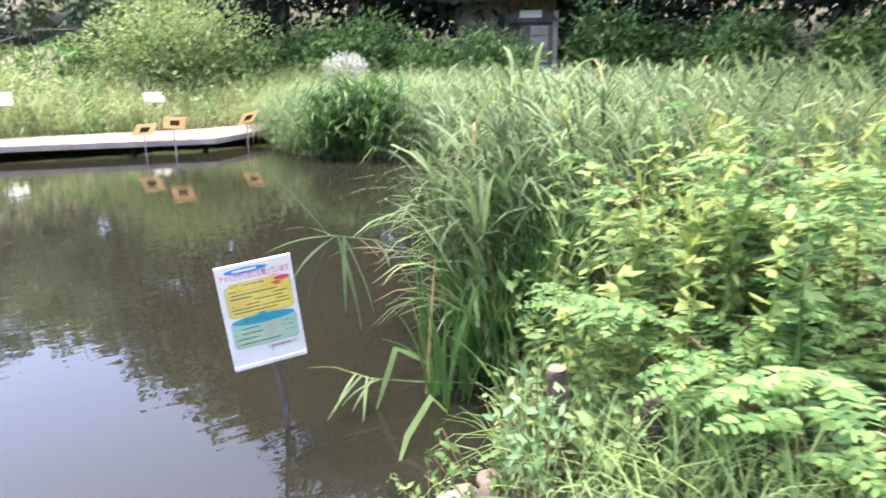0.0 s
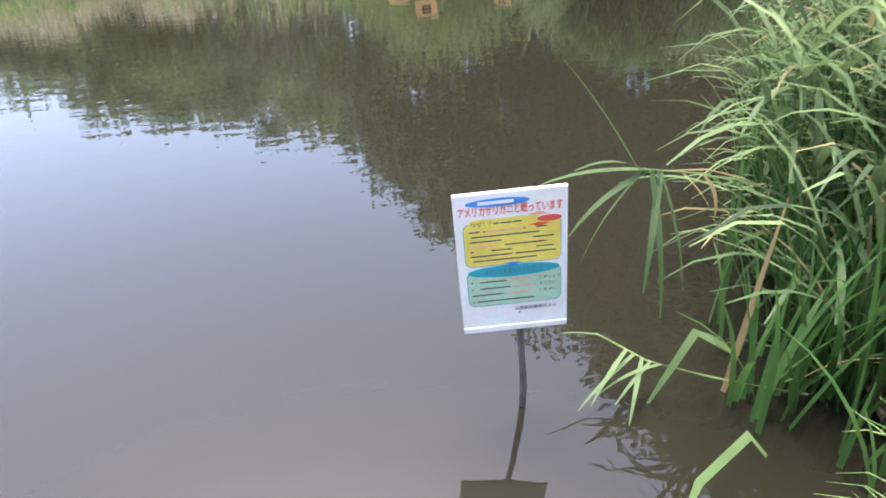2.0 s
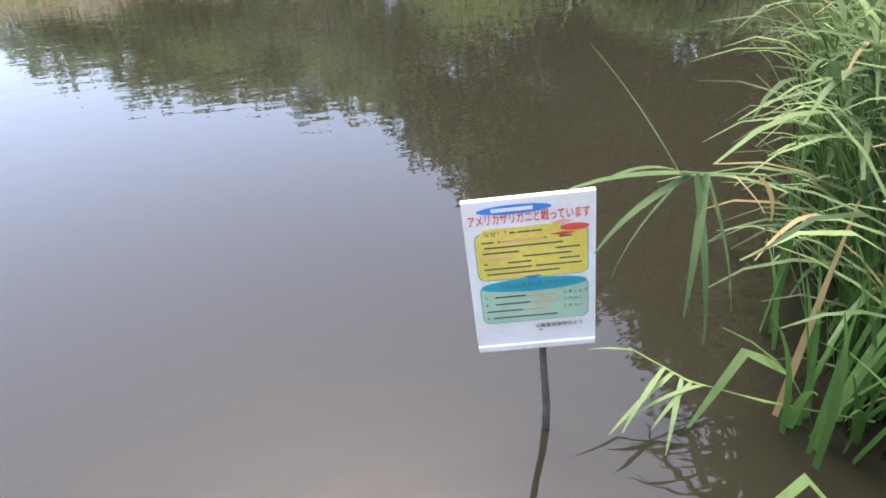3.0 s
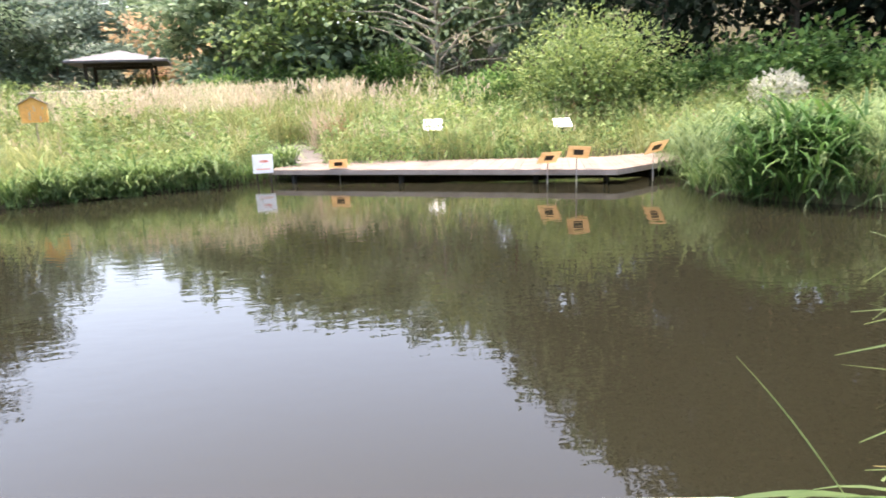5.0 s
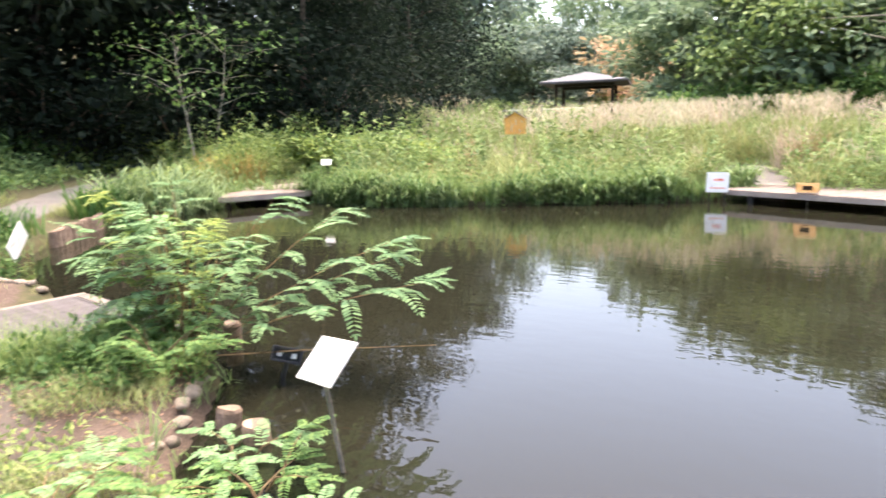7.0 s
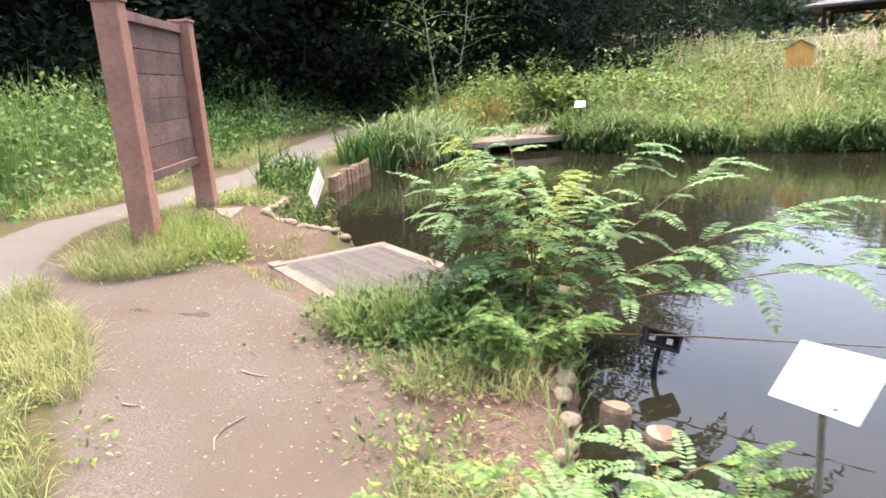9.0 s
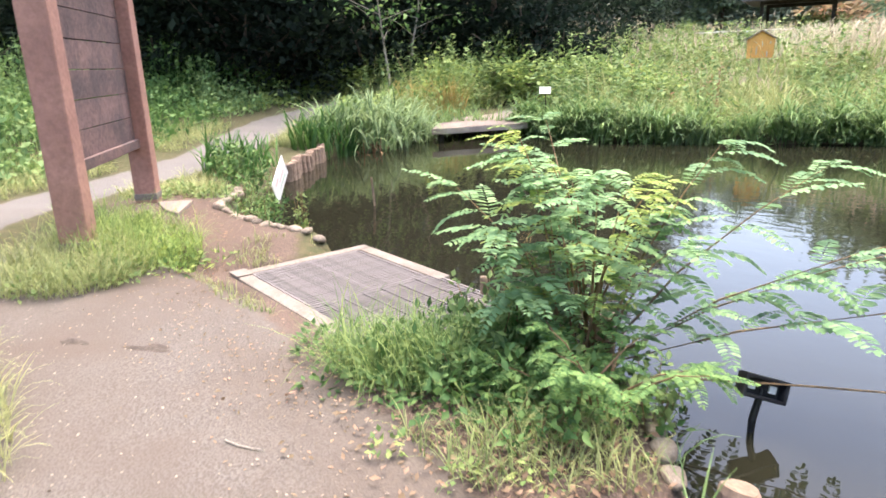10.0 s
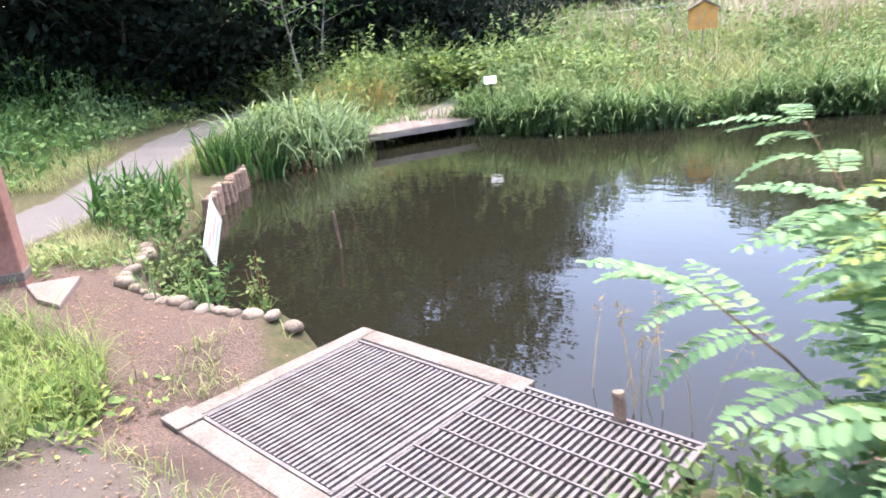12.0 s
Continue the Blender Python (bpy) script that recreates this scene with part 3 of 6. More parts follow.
def meadow_forbs():
    P = scatter(5200, (-22, 12.8), (15, 30))
    g, _ = paths(P)
    P = P[(pond_dist(P) > .3) & (g < .2) & (seg_dist(P, LEFTPATH) > 1.2) & ~((P[:, 0] > 5.2) & (P[:, 1] < 14)) & ~((P[:, 0] > -2.6) & (P[:, 0] < 6.3) & (P[:, 1] < 16.9)) & ~((P[:, 0] < -13) & (P[:, 1] < 13.5))]
    P = P[seg_dist(P, np.array([(-9.1, 19.1), (-7.2, 15.2)])) > .75]
    c = wob(P, .45, 7) + .35 * rng.normal(size=len(P))
    forbs("tall_weeds", "tall pale green leafy stalks standing out of the meadow", P[(c > .3) & (P[:, 0] > -7)], 1.35, .19, 20, M["shrub"])
    forbs("tall_weeds", "chest-high light green leafy stalks crowding the meadow", P[(c > .05) & (P[:, 0] <= -7)], 1.75, .24, 26, M["shrub"])
    q = np.column_stack([rng.normal(-5.2, 2.6, 260), rng.normal(22.2, 1.6, 260)])
    q = q[(paths(q)[0] < .2) & (q[:, 1] > 18.2)]
    tufts("silver_grass", "tall clumps of arching silver grass at the back of the meadow", q, 16, 1.45, .03, M["meadow"], .2, (.3, 1.7))
    k = np.repeat(np.arange(len(q)), 15)
    b = lift(q)[k] + jitter(len(k), .32)
    b[:, 2] += U(1.15, 1.75, len(k))
    tagged(quads("silver_plumes", *blades(b, U(0, 6.28, len(k)), U(.18, .36, len(k)), U(.025, .05, len(k)), U(.1, .7, len(k)), U(.3, 1.5, len(k)), 3), M["plume"]), "pale pinkish feathery plumes over the silver grass", "grass", kind="stuff")
    forbs("meadow_stalks", "upright darker green leafy stalks in the meadow", P[(c <= .3) & (c > -.25)], 1.15, .17, 16, M["bank"])
    forbs("russet_stalks", "russet withering stalks in the meadow", P[c < -.95], 1.2, .12, 18, M["brown_weed"])


meadow_forbs()


def skyline(az):
    return float(np.interp(az, [-120, -60, -46, -39, -36, -33, -30.5, -27.5, -25, -20.5, -17, -13.7, -9, -5.5, -3, .3, 4.8, 7.5, 10.4, 13.2, 31, 38, 60, 120, 240],
                           [36, 36, 34, 29.5, 24.5, 18.5, 13.8, 12.2, 11.6, 12.2, 12.8, 14.2, 15.8, 16.6, 16.2, 17.8, 20.6, 22.4, 25.6, 30, 37, 40, 40, 28, 28]))


def tree_parts(t, hgt, spread, nleaf, leaf, bare, wood, crown_low=0.25, trunk_r=0.16, limbs=9, size=(.6, 1.3), gather=1.0):
    bm = bmesh.new()
    lean = Vector((random.uniform(-.05, .05), random.uniform(-.05, .05), 1))
    top = lean * hgt * 0.86
    pts = [top * f + Vector((random.uniform(-1, 1), random.uniform(-1, 1), 0)) * 0.02 * hgt * f for f in (0, .2, .4, .6, .8, 1)]
    tube(bm, [pts[0] - Vector((0, 0, .4))] + pts, [trunk_r * 1.2] + [trunk_r * (1 - .85 * f) for f in (0, .2, .4, .6, .8, 1)], 7)
    cents = []
    for i in range(limbs):
        f = crown_low + (1 - crown_low) * (i + random.random()) / limbs
        k = min(int(f * 5), 4)
        p = pts[k].lerp(pts[k + 1], f * 5 - k)
        a = i * 2.4 + random.uniform(-.4, .4)
        r = spread * (0.55 + 0.6 * random.random()) * math.sin(math.pi * (0.2 + 0.72 * (f - crown_low) / (1 - crown_low))) + 0.12 * spread
        e = p + Vector((math.cos(a) * r, math.sin(a) * r, r * random.uniform(.1, .5)))
        mid = p.lerp(e, .5) + Vector((0, 0, .08 * r))
        tube(bm, [p, mid, e], [trunk_r * .35, trunk_r * .2, trunk_r * .06], 5)
        cents += [(mid, r * .42), (e, r * .46), (e.lerp(mid, .5) + Vector((random.uniform(-.4, .4) * r, random.uniform(-.4, .4) * r, .2 * r)), r * .35)]
    cents.append((pts[5], spread * .35))
    part("trunk", bm, bare, t)
    w = np.array([c[1] ** 2 for c in cents])
    pick = rng.choice(len(cents), nleaf, p=w / w.sum())
    C = np.array([tuple(c[0]) for c in cents])[pick]
    R = np.array([c[1] for c in cents])[pick]
    off = unit(nleaf) * (rng.random(nleaf) ** 0.5)[:, None] * R[:, None] * np.array([1.2, 1.2, .7]) * gather
    along = off + unit(nleaf) * R[:, None] * .6 + np.array([0, 0, -.25]) * R[:, None]
    V, F = simple_leaves(C + off, along, unit(nleaf) + np.array([0, 0, 1.2]), leaf * U(*size, nleaf), leaf * U(.35, .75, nleaf))
    quads("crown", V, F, wood, t)


def make_tree(label, group, *a, **k):
    t = thing("tree", label, "tree", group)
    tree_parts(t, *a, **k)
    return t


placed = set()


def put(src, m):
    """Stands the first copy where it was built from, and every other as a copy."""
    if src.name in placed:
        c = copy_thing(src, m)
        c.matrix_basis = m
        return c
    placed.add(src.name)
    src.matrix_basis = m
    return src


# the leaf colour of these trees carries the shade inside the wood
DARK = [make_tree("evergreen woodland tree, leaves coloured dark for deep shade", "woodland trees", 13, 3.8, 10500, .30, M["bark"], M["wood_a"], .05, limbs=15),
        make_tree("tall woodland tree with low branches, leaves coloured dark for deep shade", "woodland trees", 16, 4.3, 11000, .32, M["bark"], M["wood_a"], .08, limbs=16)]
MIDTREE = [make_tree("green broadleaf tree on the hillside", "hillside trees", 12, 4.4, 4700, .62, M["bark"], M["wood_b"], .06, limbs=12),
           make_tree("full green tree on the hillside", "hillside trees", 10, 3.8, 4200, .53, M["bark"], M["wood_d"], .04, limbs=11)]
FARTREE = [make_tree("tree far up the valley, haze put into its grey-green leaf colour", "valley trees", 12, 4.6, 5200, .55, M["bark"], M["wood_e"], .05, limbs=13),
           make_tree("tree far up the valley, green leaf colour lightened for haze", "valley trees", 11, 4.0, 5000, .5, M["bark"], M["wood_b"], .05, limbs=13)]
TALL = {o.name: float(np.percentile([v.co.z for c in o.children if c.name.startswith("crown") for v in c.data.vertices], 98)) for o in DARK + MIDTREE + FARTREE}


def woods():
    az = -122.0
    while az < 236:
        if az < -38:
            rows, kinds = (28.5, 34.5), DARK
        elif az < -33:
            rows, kinds = (40, 48), DARK
        elif az < -13:
            rows, kinds = (66, 112), FARTREE
        elif az < 22:
            rows, kinds = (37, 45), MIDTREE
        elif az < 100:
            rows, kinds = (28, 34), DARK
        else:
            rows, kinds = (24,), MIDTREE
        for i, r0 in enumerate(rows):
            a, r = az + i * 1.9 + random.uniform(-1, 1), r0 + random.uniform(-1.5, 1.5)
            x, y = -1 + r * math.sin(radians(a)), 1 + r * math.cos(radians(a))
            src = random.choice(kinds)
            high = max(skyline(a), 12.6) if r > 100 else skyline(a - min(4.5, .35 * (a - 2))) if 2 < a < 34 else skyline(a) + (1.5 if -10 < a <= 2 else .8 if -14 < a <= -10 else 0)
            want = r * math.tan(radians(high)) - 1.65 - zat(x, y)
            s = want / TALL[src.name] * (random.uniform(.78, .95) if i == 0 else random.uniform(.96, 1.0))
            w = s ** .5 * random.uniform(.95, 1.2) * (.62 if 1 < a < 22 else 1)
            put(src, pose(x, y, zat(x, y) - .1, 0, 0, random.uniform(0, 360)) @ Matrix.Diagonal((w, w, s, 1)))
        az += {0: 8.5, 1: 6.5, 2: 4.2, 3: 6.0}[(0 if az < -38 or az >= 22 else 1 if az < -33 else 2 if az < -13 else 3)] * (1.0 if -95 < az < 75 else 1.6) if az < 100 else 12

    # haze-coloured trees of the valley closing the gap beside the dark wood
    for k in range(5):
        a, r = -42 + k * 2.6, 74 + 3 * (k % 2)
        x, y = -1 + r * math.sin(radians(a)), 1 + r * math.cos(radians(a))
        src = FARTREE[k % 2]
        s = (r * math.tan(radians(16.5)) - 1.65 - zat(x, y)) / TALL[src.name]
        put(src, pose(x, y, zat(x, y) - .1, 0, 0, 70 * k) @ Matrix.Diagonal((s ** .5 * 1.2, s ** .5 * 1.2, s, 1)))


woods()


def bush(label, group, w, h, nleaf, leaf, material, name="bush"):
    """A rounded, many-stemmed bush of leaf sprays with an uneven outline."""
    t = thing(name, label, "bush", group)
    tips = []
    for i in range(11):
        bm = bmesh.new()
        a, f = i * 2.4 + random.uniform(-.3, .3), random.uniform(.35, 1)
        e = Vector((math.cos(a) * w * f * .8, math.sin(a) * w * f * .8, h * (1.05 - .5 * f * f) * random.uniform(.75, 1)))
        tube(bm, [(0, 0, -.1), (e.x * .35, e.y * .35, e.z * .6), tuple(e)], [.035 * h, .022 * h, .006 * h], 5)
        part("stem", bm, M["bark"], t)
        tips += [(e, .33), (e * .7, .36), (Vector((e.x * .75, e.y * .75, e.z * .4)), .38)]
    k = rng.choice(len(tips), nleaf)
    C = np.array([tuple(c[0]) for c in tips])[k]
    R = np.array([c[1] for c in tips])[k] * min(w, h)
    off = unit(nleaf) * (rng.random(nleaf) ** .5)[:, None] * R[:, None] * np.array([1.2, 1.2, .8])
    pos = C + off
    pos[:, 2] = np.maximum(pos[:, 2], .03)
    V, F = simple_leaves(pos, off + unit(nleaf) * R[:, None] * .7, unit(nleaf) * .7 + np.array([0, 0, 1.2]), leaf * U(.6, 1.3, nleaf), leaf * U(.4, .75, nleaf))
    quads("foliage", V, F, material, t)
    return t


def stand(o, x, y, s=1.0, sz=None, dz=-.05):
    return put(o, pose(x, y, zat(x, y) + dz, 0, 0, random.uniform(0, 360)) @ Matrix.Diagonal((s, s, sz or s, 1)))


# undergrowth along the edge of the woods
UNDER = [bush("dark green undergrowth bush at the wood edge", "undergrowth", 1.9, 2.0, 3600, .2, M["ivy"]), bush("green undergrowth bush at the wood edge", "undergrowth", 1.7, 1.6, 3000, .18, M["shrub"])]
for i in range(54):
    a = -112 + i * 4.0 + random.uniform(-1.5, 1.5)
    r = random.uniform(20.5, 23) if a < -40 else random.uniform(46, 52) if a < -13 else random.uniform(30, 34) if a < 8 else random.uniform(23, 26)
    x, y = -1 + r * math.sin(radians(a)), 1 + r * math.cos(radians(a))
    if -40 < a < -13 and random.random() < .4:
        continue
    if 36 < a < 50 or a < -36:
        continue
    stand(UNDER[0 if random.random() < (.75 if a < -40 or a > 10 else .4) else 1], x, y, random.uniform(.8, 1.3))

# thickets added to close gaps, leaf colour near-black in place of deep shade
THICKET = bush("added evergreen thicket, leaves near-black to stand for deep wood shade", "thickets", 3.2, 3.4, 2600, .28, M["wood_a"], "thicket")
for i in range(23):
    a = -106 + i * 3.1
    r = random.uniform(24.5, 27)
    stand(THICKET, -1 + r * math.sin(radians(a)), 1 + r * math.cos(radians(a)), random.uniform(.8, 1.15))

# single bushes and trees that stand out
BIG = bush("large light green leafy bush behind the far jetty", "", 3.6, 3.3, 14000, .16, M["shrub"], "large_bush")
stand(BIG, 6.2, 22.6, 1.0)
SMALL = bush("light green leafy bush in the meadow", "meadow bushes", 1.5, 1.4, 3300, .13, M["weed"])
for x, y, s in ((1.9, 23.2, 1.1), (-2.4, 27.0, 1.0), (10.2, 21.2, 1.0), (-10.9, 17.4, 1.0), (-12.8, 18.6, 1.35), (-15.2, 18.2, 1.5), (-17.4, 17.0, 1.4), (-19.6, 15.4, 1.3)):
    stand(SMALL, x, y, s, s * .68)
AUTUMN = make_tree("rust-coloured low tree beyond the pavilion", "", 5.0, 3.6, 3000, .42, M["bark"], M["wood_c"], .05)
stand(AUTUMN, -16.4, 56.0, 1.3, 1.25)
BAREISH = make_tree("spreading tree with thin bare grey branches", "", 6.5, 3.8, 900, .26, M["bark_pale"], M["wood_b"], .25, trunk_r=.16, limbs=30)
stand(BAREISH, 1.8, 31.5, 1.1)
stand(make_tree("light green small-leaved tree on the slope", "", 7.5, 3.6, 3800, .34, M["bark"], M["shrub"], .1), -4.4, 35.0)
LEAN = make_tree("thin young tree with sparse light leaves at the wood edge", "young trees", 5.2, 1.9, 420, .17, M["bark_pale"], M["ivy"], .38, trunk_r=.05, limbs=12, gather=.8)
put(LEAN, pose(-17.9, 14.4, zat(-17.9, 14.4) - .1, 0, -4, 0))
put(LEAN, pose(-18.4, 15.5, zat(-18.4, 15.5) - .1, 3, 17, 130) @ Matrix.Scale(1.1, 4))


def white_bush():
    t = bush("bushy plant topped with white flower heads", "", .85, 1.6, 900, .17, M["shrub"], "flowering_bush")
    n = 900
    pos = unit(n) * np.array([.7, .7, .75]) * (rng.random(n) ** .3)[:, None]
    pos[:, 2] = 1.2 + pos[:, 2] * .75
    quads("flower_head", *simple_leaves(pos, unit(n) + np.array([0, 0, 1.]), unit(n), U(.1, .22, n), U(.04, .09, n)), M["white"], t, label="white flower heads")
    stand(t, 9.4, 17.3, .95)


white_bush()


# ---- reeds ----
def reedbed(name, label, P, hmin, hmax, material, dry=None, leaf=(.35, .65), wide=(.014, .028), face=None):
    n = len(P)
    H = U(hmin, hmax, n) * (1 - .35 * smooth01(P[:, 1], 5, 8))
    az = U(0, 6.28, n) if face is None else face + U(-.9, .9, n)
    base = lift(P)
    base[:, 2] = np.maximum(base[:, 2], -.05) - .03
    lean = U(0, .35, n)
    bend = U(.1, .5, n)
    parts = [blades(base, az, H, np.full(n, .011), lean, bend, 4)]
    drys = []
    for f in (.2, .32, .43, .52, .6, .68, .76, .84, .91, .97):
        k = np.where(rng.random(n) < .62)[0]
        a = lean + bend * .3 * f
        b = base[k] + (np.stack([np.sin(az) * np.sin(a), np.cos(az) * np.sin(a), np.cos(a)], 1) * (H * f)[:, None])[k]
        faz = U(0, 6.28, len(k)) if face is None else face + U(-1.9, 1.9, len(k))
        made = (b, faz, U(*leaf, len(k)), U(*wide, len(k)), U(.5, 1.3, len(k)), U(.7, 2.1, len(k)))
        w = rng.random(len(k)) < (.02 if f > .4 else .12)
        parts.append(blades(*[v[~w] for v in made], 4))
        drys.append(blades(*[v[w] for v in made], 4))
    tagged(quads(name, *join(*parts), material), label, "reeds", kind="stuff")
    if dry:
        tagged(quads("withered_reed_leaves", *join(*drys), dry), "withered straw-coloured leaves hanging among the reeds", "reeds", kind="stuff")


def reed_places():
    P = scatter(12000, (1.6, 1.7), (13, 15.5))
    d = pond_dist(P)
    near = np.hypot(P[:, 0] - .4, P[:, 1] - 1.2)
    east = P[:, 0] - np.interp(P[:, 1], [2, 3.1, 4.5, 5.6, 6.8, 8.2, 9.4, 10.2, 10.8, 12, 14], [1.95, 2.42, 3.85, 5.2, 6.6, 7.6, 7.5, 6.7, 6.0, 5.4, 5.6])
    keep = (d > -0.6) & (d < 5.5) & (east > -.08) & (P[:, 1] > 2.25) & (rng.random(len(P)) < np.clip(1.25 - near / 9, .22, 1))
    return P[keep]


RP = reed_places()
reedbed("reed_bed", "dense tall green reeds with arching leaves beside the water", RP[RP[:, 1] < 7.4], 0.75, 1.4, M["reed"], M["reed_dry"], (.34, .64), (.02, .042), face=-1.2)
FP = np.concatenate([RP[RP[:, 1] >= 7.4]] * 2)
reedbed("pale_reeds", "light green arching grass and reeds on the far corner of the bank", FP + rng.normal(size=FP.shape) * .15, 1.0, 1.7, M["reed_pale"], None, (.4, .8), (.02, .042))
P = np.array([6.25, 11.15]) + rng.normal(size=(150, 2)) * .38
reedbed("reed_clump", "dark green clump of arching reeds at the jetty end", P, 1.1, 1.85, M["iris"], None, (.55, 1.0), (.045, .085))


def iris_clump(n, x, y, r, hgt, m=None, wide=.03, label="clump of sword-shaped green iris leaves at the water edge", bend=(.1, .9), tilt=.4):
    a = U(0, 6.28, n)
    q = np.sqrt(rng.random(n)) * r
    P = np.column_stack([x + np.cos(a) * q, y + np.sin(a) * q])
    base = lift(P)
    base[:, 2] = np.maximum(base[:, 2], -.06) - .02
    o = quads("iris_clump", *blades(base, U(0, 6.28, n), hgt * U(.6, 1.1, n), wide * U(.7, 1.3, n), U(.02, tilt, n), U(*bend, n), 5), m or M["iris"])
    return tagged(o, label, "plant", kind="stuff")


iris_clump(90, -10.9, 5.75, .4, .75, wide=.045, bend=(.3, 1.8))
iris_clump(60, -11.2, 6.3, .35, .6, wide=.045, bend=(.3, 1.8))
iris_clump(170, -12.75, 8.5, .6, .85, wide=.05, bend=(.4, 1.9))
iris_clump(420, -13.1, 9.7, .95, 1.35, M["reed_pale"], .06, "clump of long pale green arching grass at the water edge", (1.2, 2.9), .8)
iris_clump(130, -12.75, 9.3, .6, .4, M["brown_weed"], .05, "withered brown leaves at the foot of the waterside grass", (.8, 2.4), 1.0)
iris_clump(340, -13.4, 10.8, .8, 1.25, M["reed_pale"], .055, "clump of long pale green arching grass at the water edge", (1.2, 2.9), .8)
iris_clump(420, -15.4, 13.7, .9, 1.1, M["straw"], .034, "clump of yellowing grass beside the platform", (.4, 1.8))
iris_clump(300, -14.8, 12.3, .7, .9, M["meadow"], .026, "clump of yellow-green grass beside the platform", (.2, 1.2))


for x, y, r, h, n in ((2.3, 2.5, .3, .85, 240), (2.75, 3.05, .4, .9, 300), (3.3, 3.7, .5, .95, 320), (4.1, 4.5, .6, .95, 320)):
    iris_clump(n, x, y, r, h, M["iris"], .026, "dense dark green sword leaves standing among the reeds", (.1, 1.3), .3)


def near_iris(n, x, y, r, hgt):
    """A clump of sword leaves close by, leaf by leaf."""
    t = thing("iris_plant", "clump of sword-shaped green iris leaves standing in shallow water", "plant", "iris plants by the reeds")
    for i in range(n):
        a, q = random.uniform(0, 6.28), math.sqrt(random.random()) * r
        b = np.array([[x + math.cos(a) * q, y + math.sin(a) * q, -.06]])
        V, F = blades(b, U(0, 6.28, 1), hgt * U(.55, 1.1, 1), .028 * U(.7, 1.2, 1), U(.02, .35, 1), U(.05, 1.3, 1), 6)
        quads("leaf", V, F, M["reed_dry"] if random.random() < .07 else M["iris"], t)


near_iris(24, 1.8, 2.42, .13, .72)
near_iris(18, 2.08, 2.75, .2, .75)
near_iris(20, 1.98, 2.05, .2, .6)
near_iris(26, 2.32, 2.32, .2, .75)


def folded_leaf(pts, w, label):
    """A broad flat leaf snapped over at its middle."""
    P = [Vector(p) for p in pts]
    V, F = [], []
    for i, p in enumerate(P):
        d = (P[min(i + 1, len(P) - 1)] - P[max(i - 1, 0)]).normalized()
        s = d.cross(Vector((.1, -.7, .7))).normalized() * w * (.5 if 0 < i < len(P) - 1 else .2)
        V += [tuple(p - s), tuple(p + s)]
    F = [(2 * i, 2 * i + 1, 2 * i + 3, 2 * i + 2) for i in range(len(P) - 1)]
    tagged(quads("broken_leaf", np.array(V), F, M["bank"]), label, "leaf", "snapped leaves")


folded_leaf([(1.45, 2.54, .0), (1.51, 2.53, .16), (1.56, 2.52, .30), (1.64, 2.52, .25), (1.74, 2.52, .17)], .03, "snapped green iris leaf dipping its tip in the water")
folded_leaf([(1.3, 2.1, .0), (1.38, 2.16, .06), (1.52, 2.17, .2), (1.6, 2.16, .1)], .03, "snapped green iris leaf bent over the water")


def leaning_reed(pts, leaves, label):
    """One reed stalk that leans out over the water, with its leaves."""
    t = thing("leaning_reed", label, "reed", "reeds leaning over the water")
    bm = bmesh.new()
    tube(bm, pts, [.004, .004, .003, .002][:len(pts)], 6)
    part("stalk", bm, M["bank"], t)
    pts = [Vector(p) for p in pts]
    for f, az, L, w, tilt, bend, dry in leaves:
        s = f * (len(pts) - 1)
        k = min(int(s), len(pts) - 2)
        p = pts[k].lerp(pts[k + 1], s - k)
        V, F = blades(np.array([tuple(p)]), np.array([az]), np.array([L]), np.array([w]), np.array([tilt]), np.array([bend]), 6)
        quads("leaf", V, F, M["reed_dry"] if dry else M["reed"], t)


leaning_reed([(2.15, 2.75, .05), (1.86, 2.65, .6), (1.5, 2.55, .85), (1.21, 2.46, .94)],
             [(.98, -2.1, .34, .024, 1.1, .5, 0), (.96, -1.4, .30, .03, 1.5, .55, 0), (.95, -1.7, .28, .03, 1.9, .7, 0), (.93, 1.9, .36, .03, 2.6, .5, 0), (.9, 2.4, .36, .028, 2.7, .3, 0), (.97, -1.0, .34, .03, 2.6, .4, 0), (.94, 2.9, .42, .03, 2.75, .3, 0), (.9, -2.6, .33, .026, 2.5, .5, 0), (1.0, -1.1, .34, .022, .6, .2, 0),
              (.8, 2.0, .26, .026, 2.3, .8, 1), (.7, 1.2, .22, .024, 2.2, .9, 1), (.55, -1.0, .34, .024, 1.3, .9, 0), (.4, -2.0, .35, .02, 1.2, 1.1, 1)], "long reed stalk drooping over the water beside the notice board")
leaning_reed([(1.98, 2.4, .03), (1.66, 2.5, .1), (1.46, 2.6, .14), (1.32, 2.72, .2)],
             [(.98, -1.6, .16, .012, 1.2, .3, 0), (.8, -2.2, .26, .022, 1.7, .5, 0), (.75, -1.9, .28, .024, 1.9, .4, 0), (.7, -2.5, .24, .022, 2.0, .4, 0), (.65, -2.0, .2, .02, 1.9, .4, 0), (.6, -1.6, .24, .02, 1.6, .8, 0)], "broken reed stalk lying low over the water")

iris_clump(150, -1.5, 19.6, .4, 1.15, M["brown_weed"], .03, "reddish brown dock stalks beside the far path", (.05, .5))
iris_clump(130, -2.0, 20.6, .5, 1.35, M["meadow_dry"], .04, "pale pink feathery grass clump by the far path", (.3, 1.2))
for x, y, s in ((14.4, 16.6, 1.0), (12.9, 17.9, .9), (18.4, 15.2, 1.2)):
    stand(UNDER[0], x, y, s)


